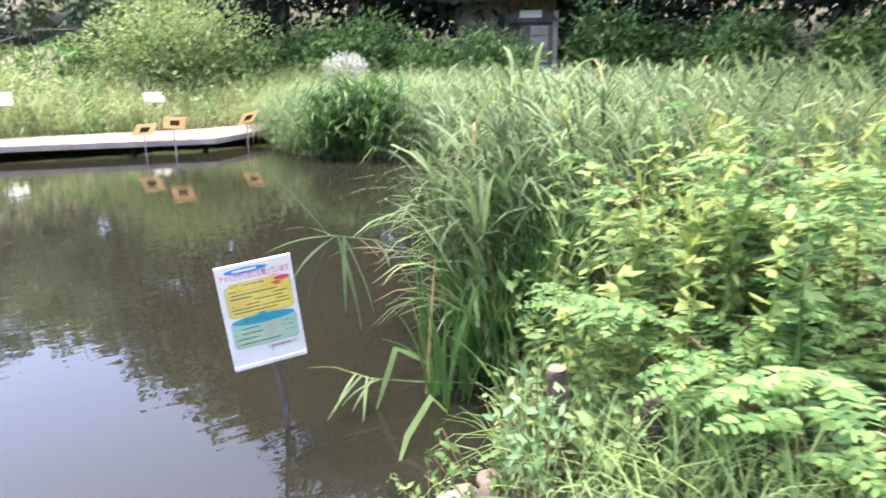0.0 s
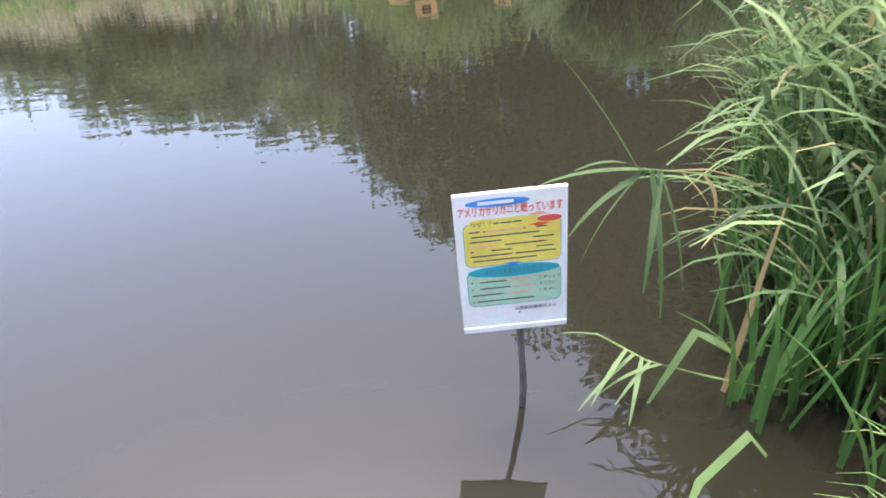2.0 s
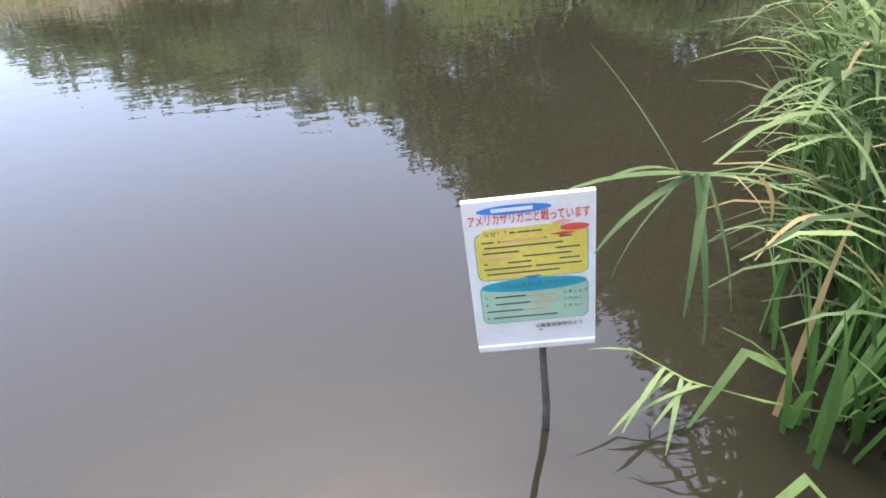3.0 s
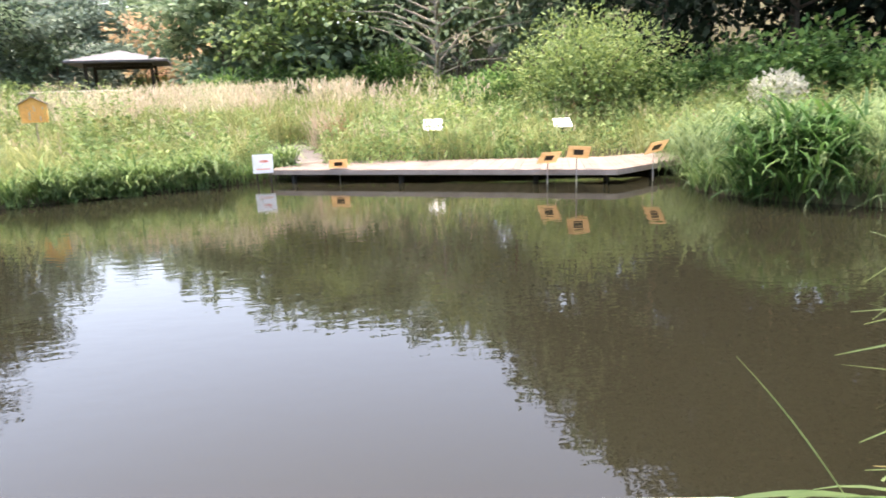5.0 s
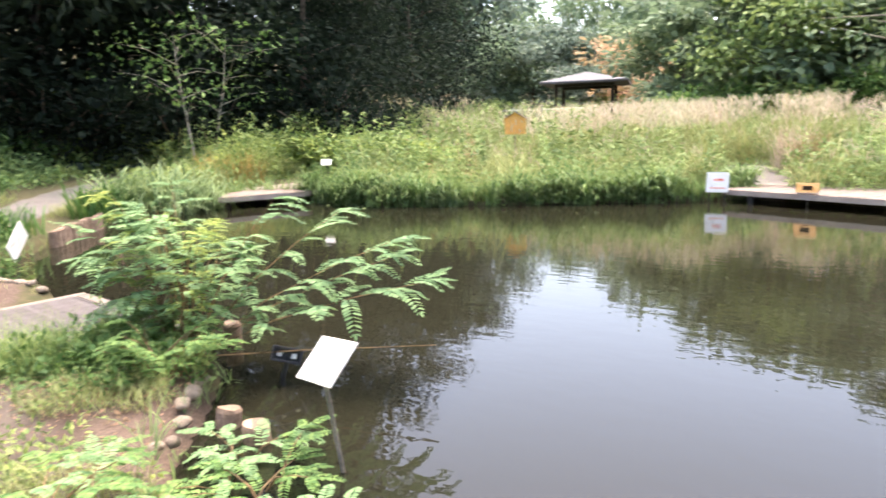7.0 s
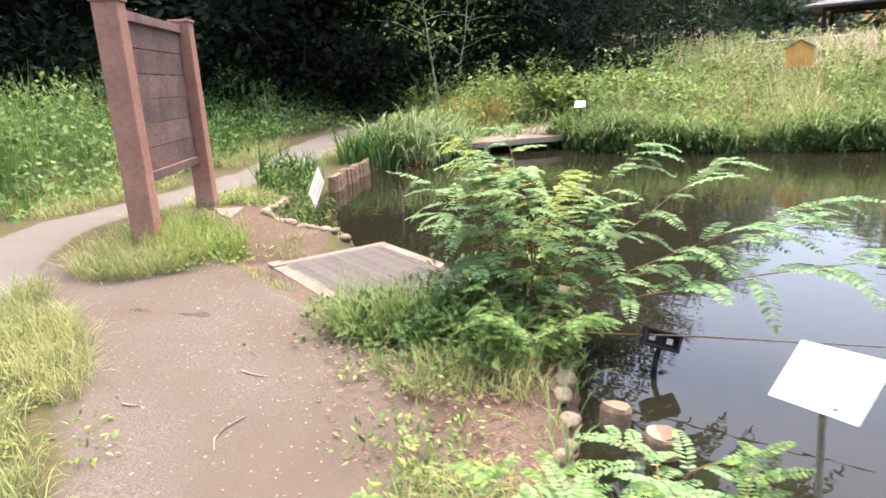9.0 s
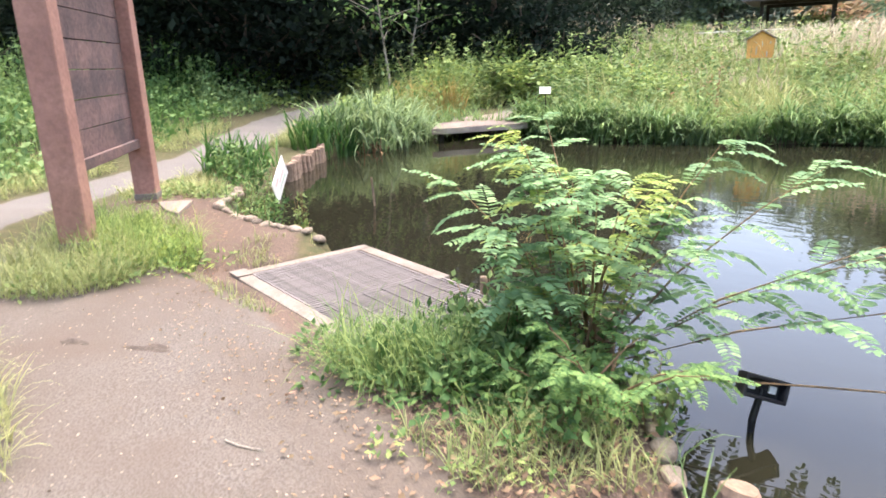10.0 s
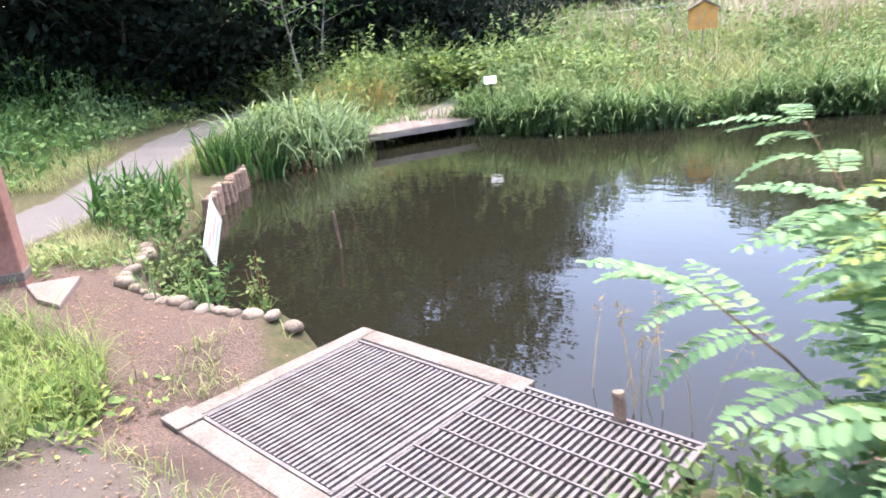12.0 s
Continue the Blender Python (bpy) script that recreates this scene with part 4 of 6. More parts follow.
# ---- signs, lamps and the things at the water ----
def frame_of(o, xa, ya):
    """A pose whose x runs along xa and whose y lies towards ya."""
    xa = Vector(xa).normalized()
    n = xa.cross(Vector(ya)).normalized()
    return Matrix.Translation(o) @ Matrix((xa, n.cross(xa), n)).transposed().to_4x4()


def flat_mat(name, c):
    return mat(name, c, 0.5, 0.06, 8, second=[v * .85 for v in c])


INK = dict(yellow=flat_mat("yellow_print", (.82, .66, .12)), green=flat_mat("green_print", (.42, .62, .42)), teal=flat_mat("teal_print", (.02, .36, .42)), blue=flat_mat("blue_print", (.05, .25, .62)),
           red=flat_mat("red_print", (.75, .10, .07)), ink=flat_mat("black_print", (.1, .1, .085)), pink=flat_mat("pink_print", (.85, .42, .30)), wht=flat_mat("white_print", (.8, .8, .8)))


def rounded(w, h, r, steps=5):
    out = []
    for cx, cy, a0 in ((w / 2 - r, h / 2 - r, 0), (-w / 2 + r, h / 2 - r, 90), (-w / 2 + r, -h / 2 + r, 180), (w / 2 - r, -h / 2 + r, 270)):
        out += [(cx + r * math.cos(radians(a0 + 90 * k / steps)), cy + r * math.sin(radians(a0 + 90 * k / steps))) for k in range(steps + 1)]
    return out


def plate(name, pts, x, y, z, material, parent, thick=.0008):
    bm = bmesh.new()
    f = bm.faces.new([bm.verts.new((x + px, y + py, z)) for px, py in pts])
    r = bmesh.ops.extrude_face_region(bm, geom=[f])
    bmesh.ops.translate(bm, vec=(0, 0, thick), verts=[v for v in r["geom"] if isinstance(v, bmesh.types.BMVert)])
    return part(name, bm, material, parent)


def ellipse(w, h, n=28):
    return [(w / 2 * math.cos(k * math.tau / n), h / 2 * math.sin(k * math.tau / n)) for k in range(n)]


def lettering(body, size, x, y, z, material, parent, wide=None, align="LEFT", bold=0.0):
    c = bpy.data.curves.new("lettering", "FONT")
    c.body, c.size, c.align_x, c.align_y, c.extrude, c.offset = body, size, align, "CENTER", .0002, bold
    tmp = bpy.data.objects.new("lettering", c)
    scene.collection.objects.link(tmp)
    bpy.context.view_layer.update()
    me = bpy.data.meshes.new_from_object(tmp.evaluated_get(bpy.context.evaluated_depsgraph_get()))
    bpy.data.objects.remove(tmp)
    if not len(me.vertices):
        return
    if wide:
        xs = [v.co.x for v in me.vertices]
        k = wide / max(1e-6, max(xs) - min(xs))
        for v in me.vertices:
            v.co.x = (v.co.x - min(xs)) * k
    me.materials.clear()
    me.materials.append(material)
    o = new("lettering", me)
    o.parent, o.location = parent, (x, y, z)


def bars(y, runs, z, material, parent, h=.0042):
    for x0, x1 in runs:
        bm = bmesh.new()
        box(bm, x1 - x0, h, .0008, pose((x0 + x1) / 2, y, z))
        part("text_line", bm, material, parent)


def warning_sign():
    m = frame_of((.955, 2.628, .602), (.31, -.075, .03), (-.06, -.005, .47))
    t = thing("warning_sign", "white notice with yellow and green panels on a grey post", "sign", at=m)
    boxpart("board", (.32, .475, .014), pose(0, 0, -.008), M["board"], t, .003)
    boxpart("lower_edge", (.318, .02, .02), pose(0, -.238, -.006), M["board"], t, .003)
    # the sheet
    plate("sky_blue_band", ellipse(.18, .026), -.035, .208, 0, INK["blue"], t)
    lettering("▇▇▇▇▇▇▇", .012, -.09, .208, .001, INK["wht"], t, .1)
    lettering("アメリカザリガニと戦っています", .034, -.147, .181, .0006, INK["red"], t, .292, bold=.0004)
    # a red crayfish as a plain shape
    plate("crayfish_body", ellipse(.07, .02), .108, .143, .0016, INK["red"], t)
    plate("crayfish_claw", [(-.05, .004), (-.02, .012), (.01, .004), (-.02, 0)], .1, .156, .0016, INK["pink"], t)
    plate("crayfish_claw", [(-.05, -.004), (-.02, -.012), (.01, -.004), (-.02, 0)], .1, .132, .0016, INK["red"], t)
    plate("panel_outline", rounded(.279, .146, .02), .002, .072, 0, INK["teal"], t, .0004)
    plate("yellow_panel", rounded(.275, .142, .019), .002, .072, .0006, INK["yellow"], t, .0004)
    plate("yellow_title", rounded(.2, .03, .014), -.02, .142, .0003, INK["yellow"], t, .0004)
    lettering("なぜ！？", .017, -.115, .142, .0014, INK["ink"], t)
    bars(.142, [(-.05, -.035), (-.03, .0), (.003, .03)], .0014, INK["ink"], t)
    for i, runs in enumerate(([(-.12, -.09), (-.08, .04), (.07, .1)], [(-.115, .08)], [(-.12, -.03), (.06, .12)], [(-.02, .1)], [(-.12, -.11), (-.06, .0), (.07, .12)], [(-.12, -.0), (.01, .125)], [(-.115, .07)])):
        bars(.118 - i * .0165, runs, .0014, INK["ink"], t)
    bars(.118, [(-.075, .035)], .0018, INK["pink"], t)
    bars(.069, [(-.11, -.04)], .0018, INK["pink"], t)
    plate("arrow", [(-.022, .006), (.022, .006), (0, -.01)], .0, .0, .0016, INK["blue"], t)
    plate("panel_outline", rounded(.279, .128, .02), .002, -.083, 0, INK["teal"], t, .0004)
    plate("green_panel", rounded(.275, .124, .019), .002, -.083, .0006, INK["green"], t, .0004)
    plate("teal_heading", ellipse(.27, .042), .002, -.023, .0013, INK["teal"], t)
    lettering("次のことを守ってください！", .019, -.085, -.023, .0023, INK["ink"], t, .17)
    for i, (a, b, tail) in enumerate(((-.1, -.02, "しましょう"), (-.1, -.01, "ください"), (-.12, -.03, "ください"), (-.11, .06, ""))):
        bars(-.058 - i * .0235, [(-.125, -.12), (a, b)], .0014, INK["ink"], t)
        if i < 3:
            bars(-.058 - i * .0235, [(b + .01, b + .075)], .0014, INK["pink"], t)
            lettering(tail, .013, .075, -.058 - i * .0235, .0014, INK["ink"], t)
    lettering("公園管理事務所より", .015, .0, -.168, .0012, INK["ink"], t, .125)
    inv = m.inverted()
    bm = bmesh.new()
    tube(bm, [inv @ Vector((1.045, 2.66, -.35)), inv @ Vector((1.03, 2.652, .1)), inv @ Vector((.99, 2.64, .42)), inv @ Vector((.96, 2.645, .72))], [.012] * 4, 12)
    part("post", bm, M["grey_post"], t, "dark grey steel post", True)
    return t


warning_sign()


def label_board(name, label, m, w, h, foot, post_m="ply", marks=(), board_m="board"):
    """A small flat board on a stake."""
    t = thing(name, label, "sign", "small signs round the pond", at=m)
    boxpart("board", (w, h, .008), pose(0, 0, 0), M[board_m], t, .002)
    for x, y, sx, sy, ink in marks:
        plate("printed_mark", rounded(sx, sy, min(sx, sy) * .3), x, y, .005, INK[ink], t)
    inv = m.inverted()
    bm = bmesh.new()
    tube(bm, [inv @ Vector(foot), inv @ (m @ Vector((0, -h * .2, -.014)))], [.012, .011], 8)
    part("stake", bm, M[post_m], t)
    return t


label_board("sign", "blank white board on a thin bamboo stake in the water", frame_of((-2.02, 3.6, .62), (.32, -.1, .045), (.015, .16, .155)), .335, .235, (-2.07, 3.77, -.3), "bark_pale", [(.08, -.09, .02, .01, "ink")])
label_board("sign", "pale yellow board on a dark stake at the bank", frame_of((-8.17, 4.95, .53), (-.30, .33, .30), (-.085, .085, .24)), .46, .24, (-8.05, 4.82, -.2), "dark_wood", [(-.1, .05, .12, .012, "pink"), (.05, 0, .2, .012, "pink"), (.02, -.06, .24, .012, "green")])
label_board("sign", "white board tilted on a stake in the meadow", pose(1.04, 18.3, 1.05, 50, 0, 0), .5, .36, (1.04, 18.45, zat(1.04, 18.4) - .2), "dark_wood")
label_board("sign", "white printed board tilted on a stake behind the jetty", pose(4.45, 18.7, .95, 40, 0, 0), .48, .34, (4.45, 18.85, zat(4.45, 18.85) - .2), "dark_wood", [(-.1, .02, .16, .05, "ink"), (.12, -.05, .1, .04, "ink")])
label_board("sign", "small white board on a stake by the short platform", pose(-11.37, 13.4, .97, 55, 0, 35), .24, .17, (-11.37, 13.5, zat(-11.4, 13.55) - .2), "dark_wood")


def picture_sign():
    m = pose(-2.86, 16.2, .34, 80, 0, 5)
    t = thing("picture_sign", "white picture board on two dark stakes beside the jetty", "sign", at=m)
    boxpart("board", (.44, .42, .012), pose(0, .1, 0), M["board"], t, .003)
    plate("picture", ellipse(.22, .06), .02, .15, .007, INK["pink"], t)
    plate("picture", ellipse(.1, .03), .06, .16, .009, INK["red"], t)
    plate("caption", rounded(.3, .03, .01), 0, -.02, .007, INK["pink"], t)
    for x in (-.15, .15):
        inv = m.inverted()
        bm = bmesh.new()
        p = m @ Vector((x, -.05, -.03))
        tube(bm, [inv @ Vector((p.x, p.y, -.35)), Vector((x, .2, -.024))], [.018, .018], 8)
        part("stake", bm, M["dark_wood"], t)


picture_sign()


def box_on_post(x, y, z, rz, tilt, roll, label):
    t = thing("square_target", label, "marker", "square boards on posts", at=pose(x, y, z, tilt, roll, rz))
    w, hole = .39, .17
    bm = bmesh.new()
    for sx, sy, px, py in ((w, (w - hole) / 2, 0, (w + hole) / 4), (w, (w - hole) / 2, 0, -(w + hole) / 4), ((w - hole) / 2, hole, (w + hole) / 4, 0), ((w - hole) / 2, hole, -(w + hole) / 4, 0)):
        box(bm, sx, sy, .008, pose(px, py, 0))
    part("wooden_frame", bm, M["tan_sheet"], t)
    boxpart("dark_inset", (hole - .004, hole - .004, .012), pose(0, 0, .004), M["black"], t, 0)
    bm = bmesh.new()
    inv = pose(x, y, z, tilt, roll, rz).inverted()
    tube(bm, [inv @ Vector((x, y + .15, -.4)), inv @ Vector((x, y + .15, z - .07))], [.012, .012], 10)
    part("post", bm, M["pale_post"], t)


box_on_post(-1.15, 15.75, .41, 8, 148, 0, "small plywood board with a dark square on a post")
box_on_post(3.03, 13.75, .53, 8, 144, 0, "plywood board with a dark square on a post by the jetty")
box_on_post(3.43, 13.1, .67, -10, 144, 4, "weathered board with a dark square on a taller post")
box_on_post(5.06, 13.65, .65, 12, 142, -9, "tilted plywood board with a dark square on a post")


def floodlight():
    m = frame_of((-3.17, 4.39, .205), (.66, .70, -.30), (-.1, .15, .6)) @ Matrix.Scale(1.3, 4)
    t = thing("floodlight", "small black twin lamp on a black stake in the water", "lamp", at=m)
    bm = bmesh.new()
    box(bm, .155, .012, .05, pose(0, .034, .01), .003), box(bm, .155, .012, .05, pose(0, -.034, .01), .003)
    box(bm, .012, .068, .05, pose(.0725, 0, .01), .003), box(bm, .012, .068, .05, pose(-.0725, 0, .01), .003)
    box(bm, .15, .075, .02, pose(0, 0, -.02), .003)
    part("housing", bm, M["black"], t)
    boxpart("front_panel", (.13, .058, .004), pose(0, 0, -.004), M["black"], t, 0)
    for x in (-.038, .038):
        boxpart("lamp_lens", (.026, .026, .008), pose(x, 0, .004), M["board"], t, .002, "pale square lens")
    inv = m.inverted()
    bm = bmesh.new()
    tube(bm, [inv @ Vector((-3.18, 4.34, -.35)), inv @ Vector((-3.18, 4.35, .06)), inv @ Vector((-3.17, 4.4, .195))], [.013, .013, .012], 8)
    part("stake", bm, M["black"], t)


floodlight()


# ---- grating ----
def grating():
    u, v = Vector((.992, -.125, 0)).normalized(), Vector((.055, .998, 0)).normalized()
    m = Matrix.Translation((-6.87, 3.71, .10)) @ Matrix((u, v, Vector((0, 0, 1)))).transposed().to_4x4()
    k = thing("drain_kerb", "pale concrete kerb round a steel grating", "kerb", at=m)
    for sx, sy, x, y in ((.11, 1.21, .055, .605), (1.10, .12, .66, 1.15), (2.0, .12, 1.11, .06)):
        boxpart("kerb_beam", (sx - .004, sy - .002, .24), pose(x, y, -.115), M["concrete"], k, .012)
    boxpart("corner_stone", (.17, .13, .012), pose(.075, .06, .012), M["concrete"], k, .004)
    for i, (x0, w, n, cross) in enumerate(((.118, .955, 30, (.0,)), (1.09, .93, 28, (.0, .155, .31, .465, .62, .775)))):
        t = thing("steel_grating", "galvanised steel grating with narrow slots" if i == 0 else "galvanised steel grating with open cross bars", "grating", "drain gratings", at=m @ pose(x0, .128, -.012))
        L = .955 if i == 0 else 1.06
        me = None
        for a in range(n):
            x = .02 + (w - .04) * a / (n - 1)
            if me is None:
                bm = bmesh.new()
                box(bm, .017 if i == 0 else .016, L - .05, .022, None, .002)
                o = part("bar", bm, M["steel"], t)
                me = o.data
            else:
                o = new("bar", me)
                o.parent = t
            o.location = (x, L / 2, random.uniform(-.001, .001))
        for x in (.006, w - .006):
            boxpart("side_rail", (.014, L, .032), pose(x, L / 2, -.002), M["steel"], t, .002)
        for y in (.01, L - .01):
            boxpart("end_rail", (w - .03, .018, .03), pose(w / 2, y, -.0015), M["steel"], t, .002)
        for y in (.13, .28, .43, .58, .73, .88, 1.0) if i else ():
            boxpart("cross_bar", (w - .03, .009, .01), pose(w / 2, y, .013), M["steel"], t, .001)
    # flat dark sheet added below the bars to fill the slots
    backing = boxpart("drain_pit", (2.0, 1.06, .02), m @ pose(1.1, .65, -.16), M["dark_wood"], None, 0)
    tagged(backing, "dark sheet under the grating", "drain", kind="structure")


grating()


# ---- notice board ----
def notice_board():
    p1, p2 = Vector((-7.70, 2.92, 0)), Vector((-9.36, 4.05, 0))
    d = p2 - p1
    ang = math.degrees(math.atan2(d.y, d.x))
    t = thing("notice_board", "brown-painted plank notice board on two thick posts", "notice board", at=pose(p1.x, p1.y, .33, 0, 0, ang))
    L = d.length
    for x in (0, L):
        bm = bmesh.new()
        box(bm, .20, .22, 2.55, pose(x, 0, .875), .015)
        box(bm, .23, .25, .035, pose(x, 0, 2.165), .01)
        part("post", bm, M["post"], t, "reddish brown post")
        boxpart("post_shoe", (.21, .23, .07), pose(x, 0, .03), M["concrete"], t, .01, "pale worn foot")
    zs = [.62 + i * .235 for i in range(6)]
    for z in zs:
        boxpart("plank", (L - .21, .035, .228), pose(L / 2, .03 + random.uniform(-.003, .003), z + .115), M["plank"], t, .004)
    for z, h in ((.585, .09), (2.07, .09)):
        boxpart("rail", (L - .205, .09, h), pose(L / 2, .02, z), M["plank"], t, .008)
    return t


notice_board()


# ---- stones, logs and edging ----
def stone_mesh(seed):
    random.seed(seed)
    bm = bmesh.new()
    bmesh.ops.create_icosphere(bm, subdivisions=2, radius=.5)
    ph = [random.uniform(0, 6) for _ in range(4)]
    for v in bm.verts:
        c = v.co
        c = Vector([math.copysign(abs(q * 2) ** .72 / 2, q) for q in c]) * .86
        v.co = c
        c = v.co
        c *= 1 + .10 * math.sin(5 * c.x + ph[0]) + .09 * math.sin(6 * c.y + ph[1]) + .08 * math.sin(7 * c.z + ph[2])
        c.z *= .75
    me = bpy.data.meshes.new("stone")
    bm.to_mesh(me)
    bm.free()
    me.materials.append(M["stone"])
    for p in me.polygons:
        p.use_smooth = True
    return me


STONES = [stone_mesh(i) for i in range(4)]
random.seed(5)


def stone(x, y, s, dz=0.0, label="rounded grey-brown stone edging the pond", group="bank stones"):
    o = tagged(new("stone", STONES[random.randrange(4)]), label, "stone", group)
    o.matrix_world = pose(x, y, max(zat(x, y), -.02) + s * .02 + dz, random.uniform(-15, 15), random.uniform(-15, 15), random.uniform(0, 360)) @ Matrix.Diagonal((s * random.uniform(.9, 1.25), s * random.uniform(.8, 1.0), s * random.uniform(.75, .95), 1))


def stones_along(line, gap, smin, smax, off=.05):
    P = [Vector((*p, 0)) for p in line]
    for a, b in zip(P, P[1:]):
        n = max(1, int((b - a).length / gap))
        for i in range(n):
            p = a.lerp(b, (i + .5) / n)
            stone(p.x + random.uniform(-off, off), p.y + random.uniform(-off, off), random.uniform(smin, smax))


stones_along([(-7.0, 4.66), (-7.6, 4.47), (-8.1, 4.42)], .105, .1, .15, .015)
stones_along([(-8.1, 4.42), (-8.55, 4.45), (-9.0, 4.75), (-9.6, 5.2)], .14, .09, .16, .04)
stones_along([(-2.75, 3.12), (-2.95, 3.4), (-3.2, 3.65), (-3.5, 4.0)], .12, .09, .15, .02)
stones_along([(1.68, 1.74), (1.4, 1.68), (1.15, 1.63)], .11, .11, .17, .02)


def log(x, y, r, top, tilt=0, label="short upright log standing in the water", group="log edging", wood=None):
    t = thing("log_stake", label, "log", group, at=pose(x, y, top, random.uniform(-4, 4) + tilt, random.uniform(-5, 5), random.uniform(0, 360)))
    bm = bmesh.new()
    tube(bm, [(0, 0, -.6), (.004, 0, -.3), (0, .003, -.012), (0, 0, 0)], [r * 1.04, r, r, r * .93], 14)
    part("trunk", bm, wood or M["logwood"], t)
    bm = bmesh.new()
    tube(bm, [(0, 0, .0005), (0, 0, .004)], [r * .86, r * .84], 14)
    part("cut_face", bm, M["cutwood"], t, "pale cut end")


log(-2.99, 3.77, .075, .1, 6)
log(-2.7, 3.71, .075, .1, -8)
log(-4.22, 4.78, .07, .17)
log(-5.11, 4.68, .026, .22, 0, "thin weathered stake beside the grating")
for i in range(17):
    f = i / 16
    log(-10.75 - 1.55 * f + .06 * math.sin(i), 6.55 + 1.62 * f, random.uniform(.055, .07), .26 + random.uniform(-.025, .025), 0, "upright log in a low palisade at the bank", "log palisade")
log(-8.39, 6.27, .014, .34, 3, "thin bare stake standing in the pond", "stakes")
log(1.52, 1.42, .036, .62, 0, "weathered grey wooden fence stake among the plants", "fence stakes", M["bark"])
log(1.74, 1.18, .04, .54, 0, "weathered grey wooden fence stake among the plants", "fence stakes", M["bark"])
sbm = bmesh.new()
sface = sbm.faces.new([sbm.verts.new((x, y, zat(x, y) - .02)) for x, y in ((-9.13, 4.05), (-8.69, 3.95), (-8.44, 3.98), (-9.0, 4.37))])
sup = bmesh.ops.extrude_face_region(sbm, geom=[sface])
bmesh.ops.translate(sbm, vec=(0, 0, .055), verts=[v for v in sup["geom"] if isinstance(v, bmesh.types.BMVert)])
bmesh.ops.bevel(sbm, geom=list(sbm.edges), offset=.012, segments=2, affect="EDGES", profile=.6)
slab = part("flat_stone", sbm, M["deck"])
tagged(slab, "flat pale stone slab beside the notice board", "stone slab")


# ---- far buildings ----
def nest_box():
    x, y = -9.06, 18.95
    g = zat(x, y)
    t = thing("wooden_box", "orange wooden house-shaped box on a post in the meadow", "box", at=pose(x, y, 1.5, 0, 0, 24))
    bm = bmesh.new()
    vs = [(-.29, 0), (.29, 0), (.31, .44), (0, .62), (-.31, .44)]
    f = bm.faces.new([bm.verts.new((a, -.16, b)) for a, b in vs])
    r = bmesh.ops.extrude_face_region(bm, geom=[f])
    bmesh.ops.translate(bm, vec=(0, .32, 0), verts=[v for v in r["geom"] if isinstance(v, bmesh.types.BMVert)])
    part("box", bm, M["orange"], t)
    for s in (-1, 1):
        boxpart("roof_board", (.40, .44, .025), pose(s * .17, 0, .545, 0, s * 30, 0), M["concrete"], t, .004, "pale roof board")
    for a in (-.14, 0, .14):
        boxpart("batten", (.012, .012, .42), pose(a, -.166, .22), M["orange"], t, .002)
    bm = bmesh.new()
    tube(bm, [(0, 0, g - 1.5), (0, 0, 0)], [.016, .016], 8)
    part("post", bm, M["bark_pale"], t)


nest_box()


def pavilion():
    x, y = -18.1, 47.2
    g = zat(x, y)
    t = thing("pavilion", "open park pavilion with a grey hipped roof on dark posts", "pavilion", at=pose(x, y, g, 0, 0, 16))
    ev, tp, w = 4.72 - g, 5.5 - g, 2.95
    bm = bmesh.new()
    lo = [bm.verts.new((sx * w, sy * w, ev)) for sx, sy in ((-1, -1), (1, -1), (1, 1), (-1, 1))]
    li = [bm.verts.new((sx * w, sy * w, ev - .12)) for sx, sy in ((-1, -1), (1, -1), (1, 1), (-1, 1))]
    ap = bm.verts.new((0, 0, tp))
    for k in range(4):
        bm.faces.new((lo[k], lo[(k + 1) % 4], ap))
        bm.faces.new((li[(k + 1) % 4], li[k], lo[k], lo[(k + 1) % 4]))
    bm.faces.new(li)
    part("roof", bm, M["roof"], t)
    for sx in (-1, 1):
        for sy in (-1, 1):
            boxpart("post", (.2, .2, ev), pose(sx * 1.9, sy * 1.9, ev / 2 - .1), M["dark_wood"], t, .01)
    for s in (-1, 1):
        boxpart("beam", (4.0, .12, .2), pose(0, s * 1.9, ev - .22), M["dark_wood"], t)
        boxpart("bench", (3.2, .4, .08), pose(0, s * 1.5, .45), M["deck_edge"], t)
        for q in (-1.2, 1.2):
            boxpart("bench_leg", (.1, .35, .45), pose(q, s * 1.5, .2), M["dark_wood"], t)
    f = thing("low_fence", "low pale rail in front of the pavilion", "fence", at=pose(x - 1.4, y - 4.4, zat(x - 1.4, y - 4.4), 0, 0, 14))
    boxpart("rail", (5.4, .1, .1), pose(0, 0, .95), M["board"], f)
    for q in (-2.6, -1.3, 0, 1.3, 2.6):
        boxpart("post", (.1, .1, 1.1), pose(q, 0, .42), M["concrete"], f)


pavilion()


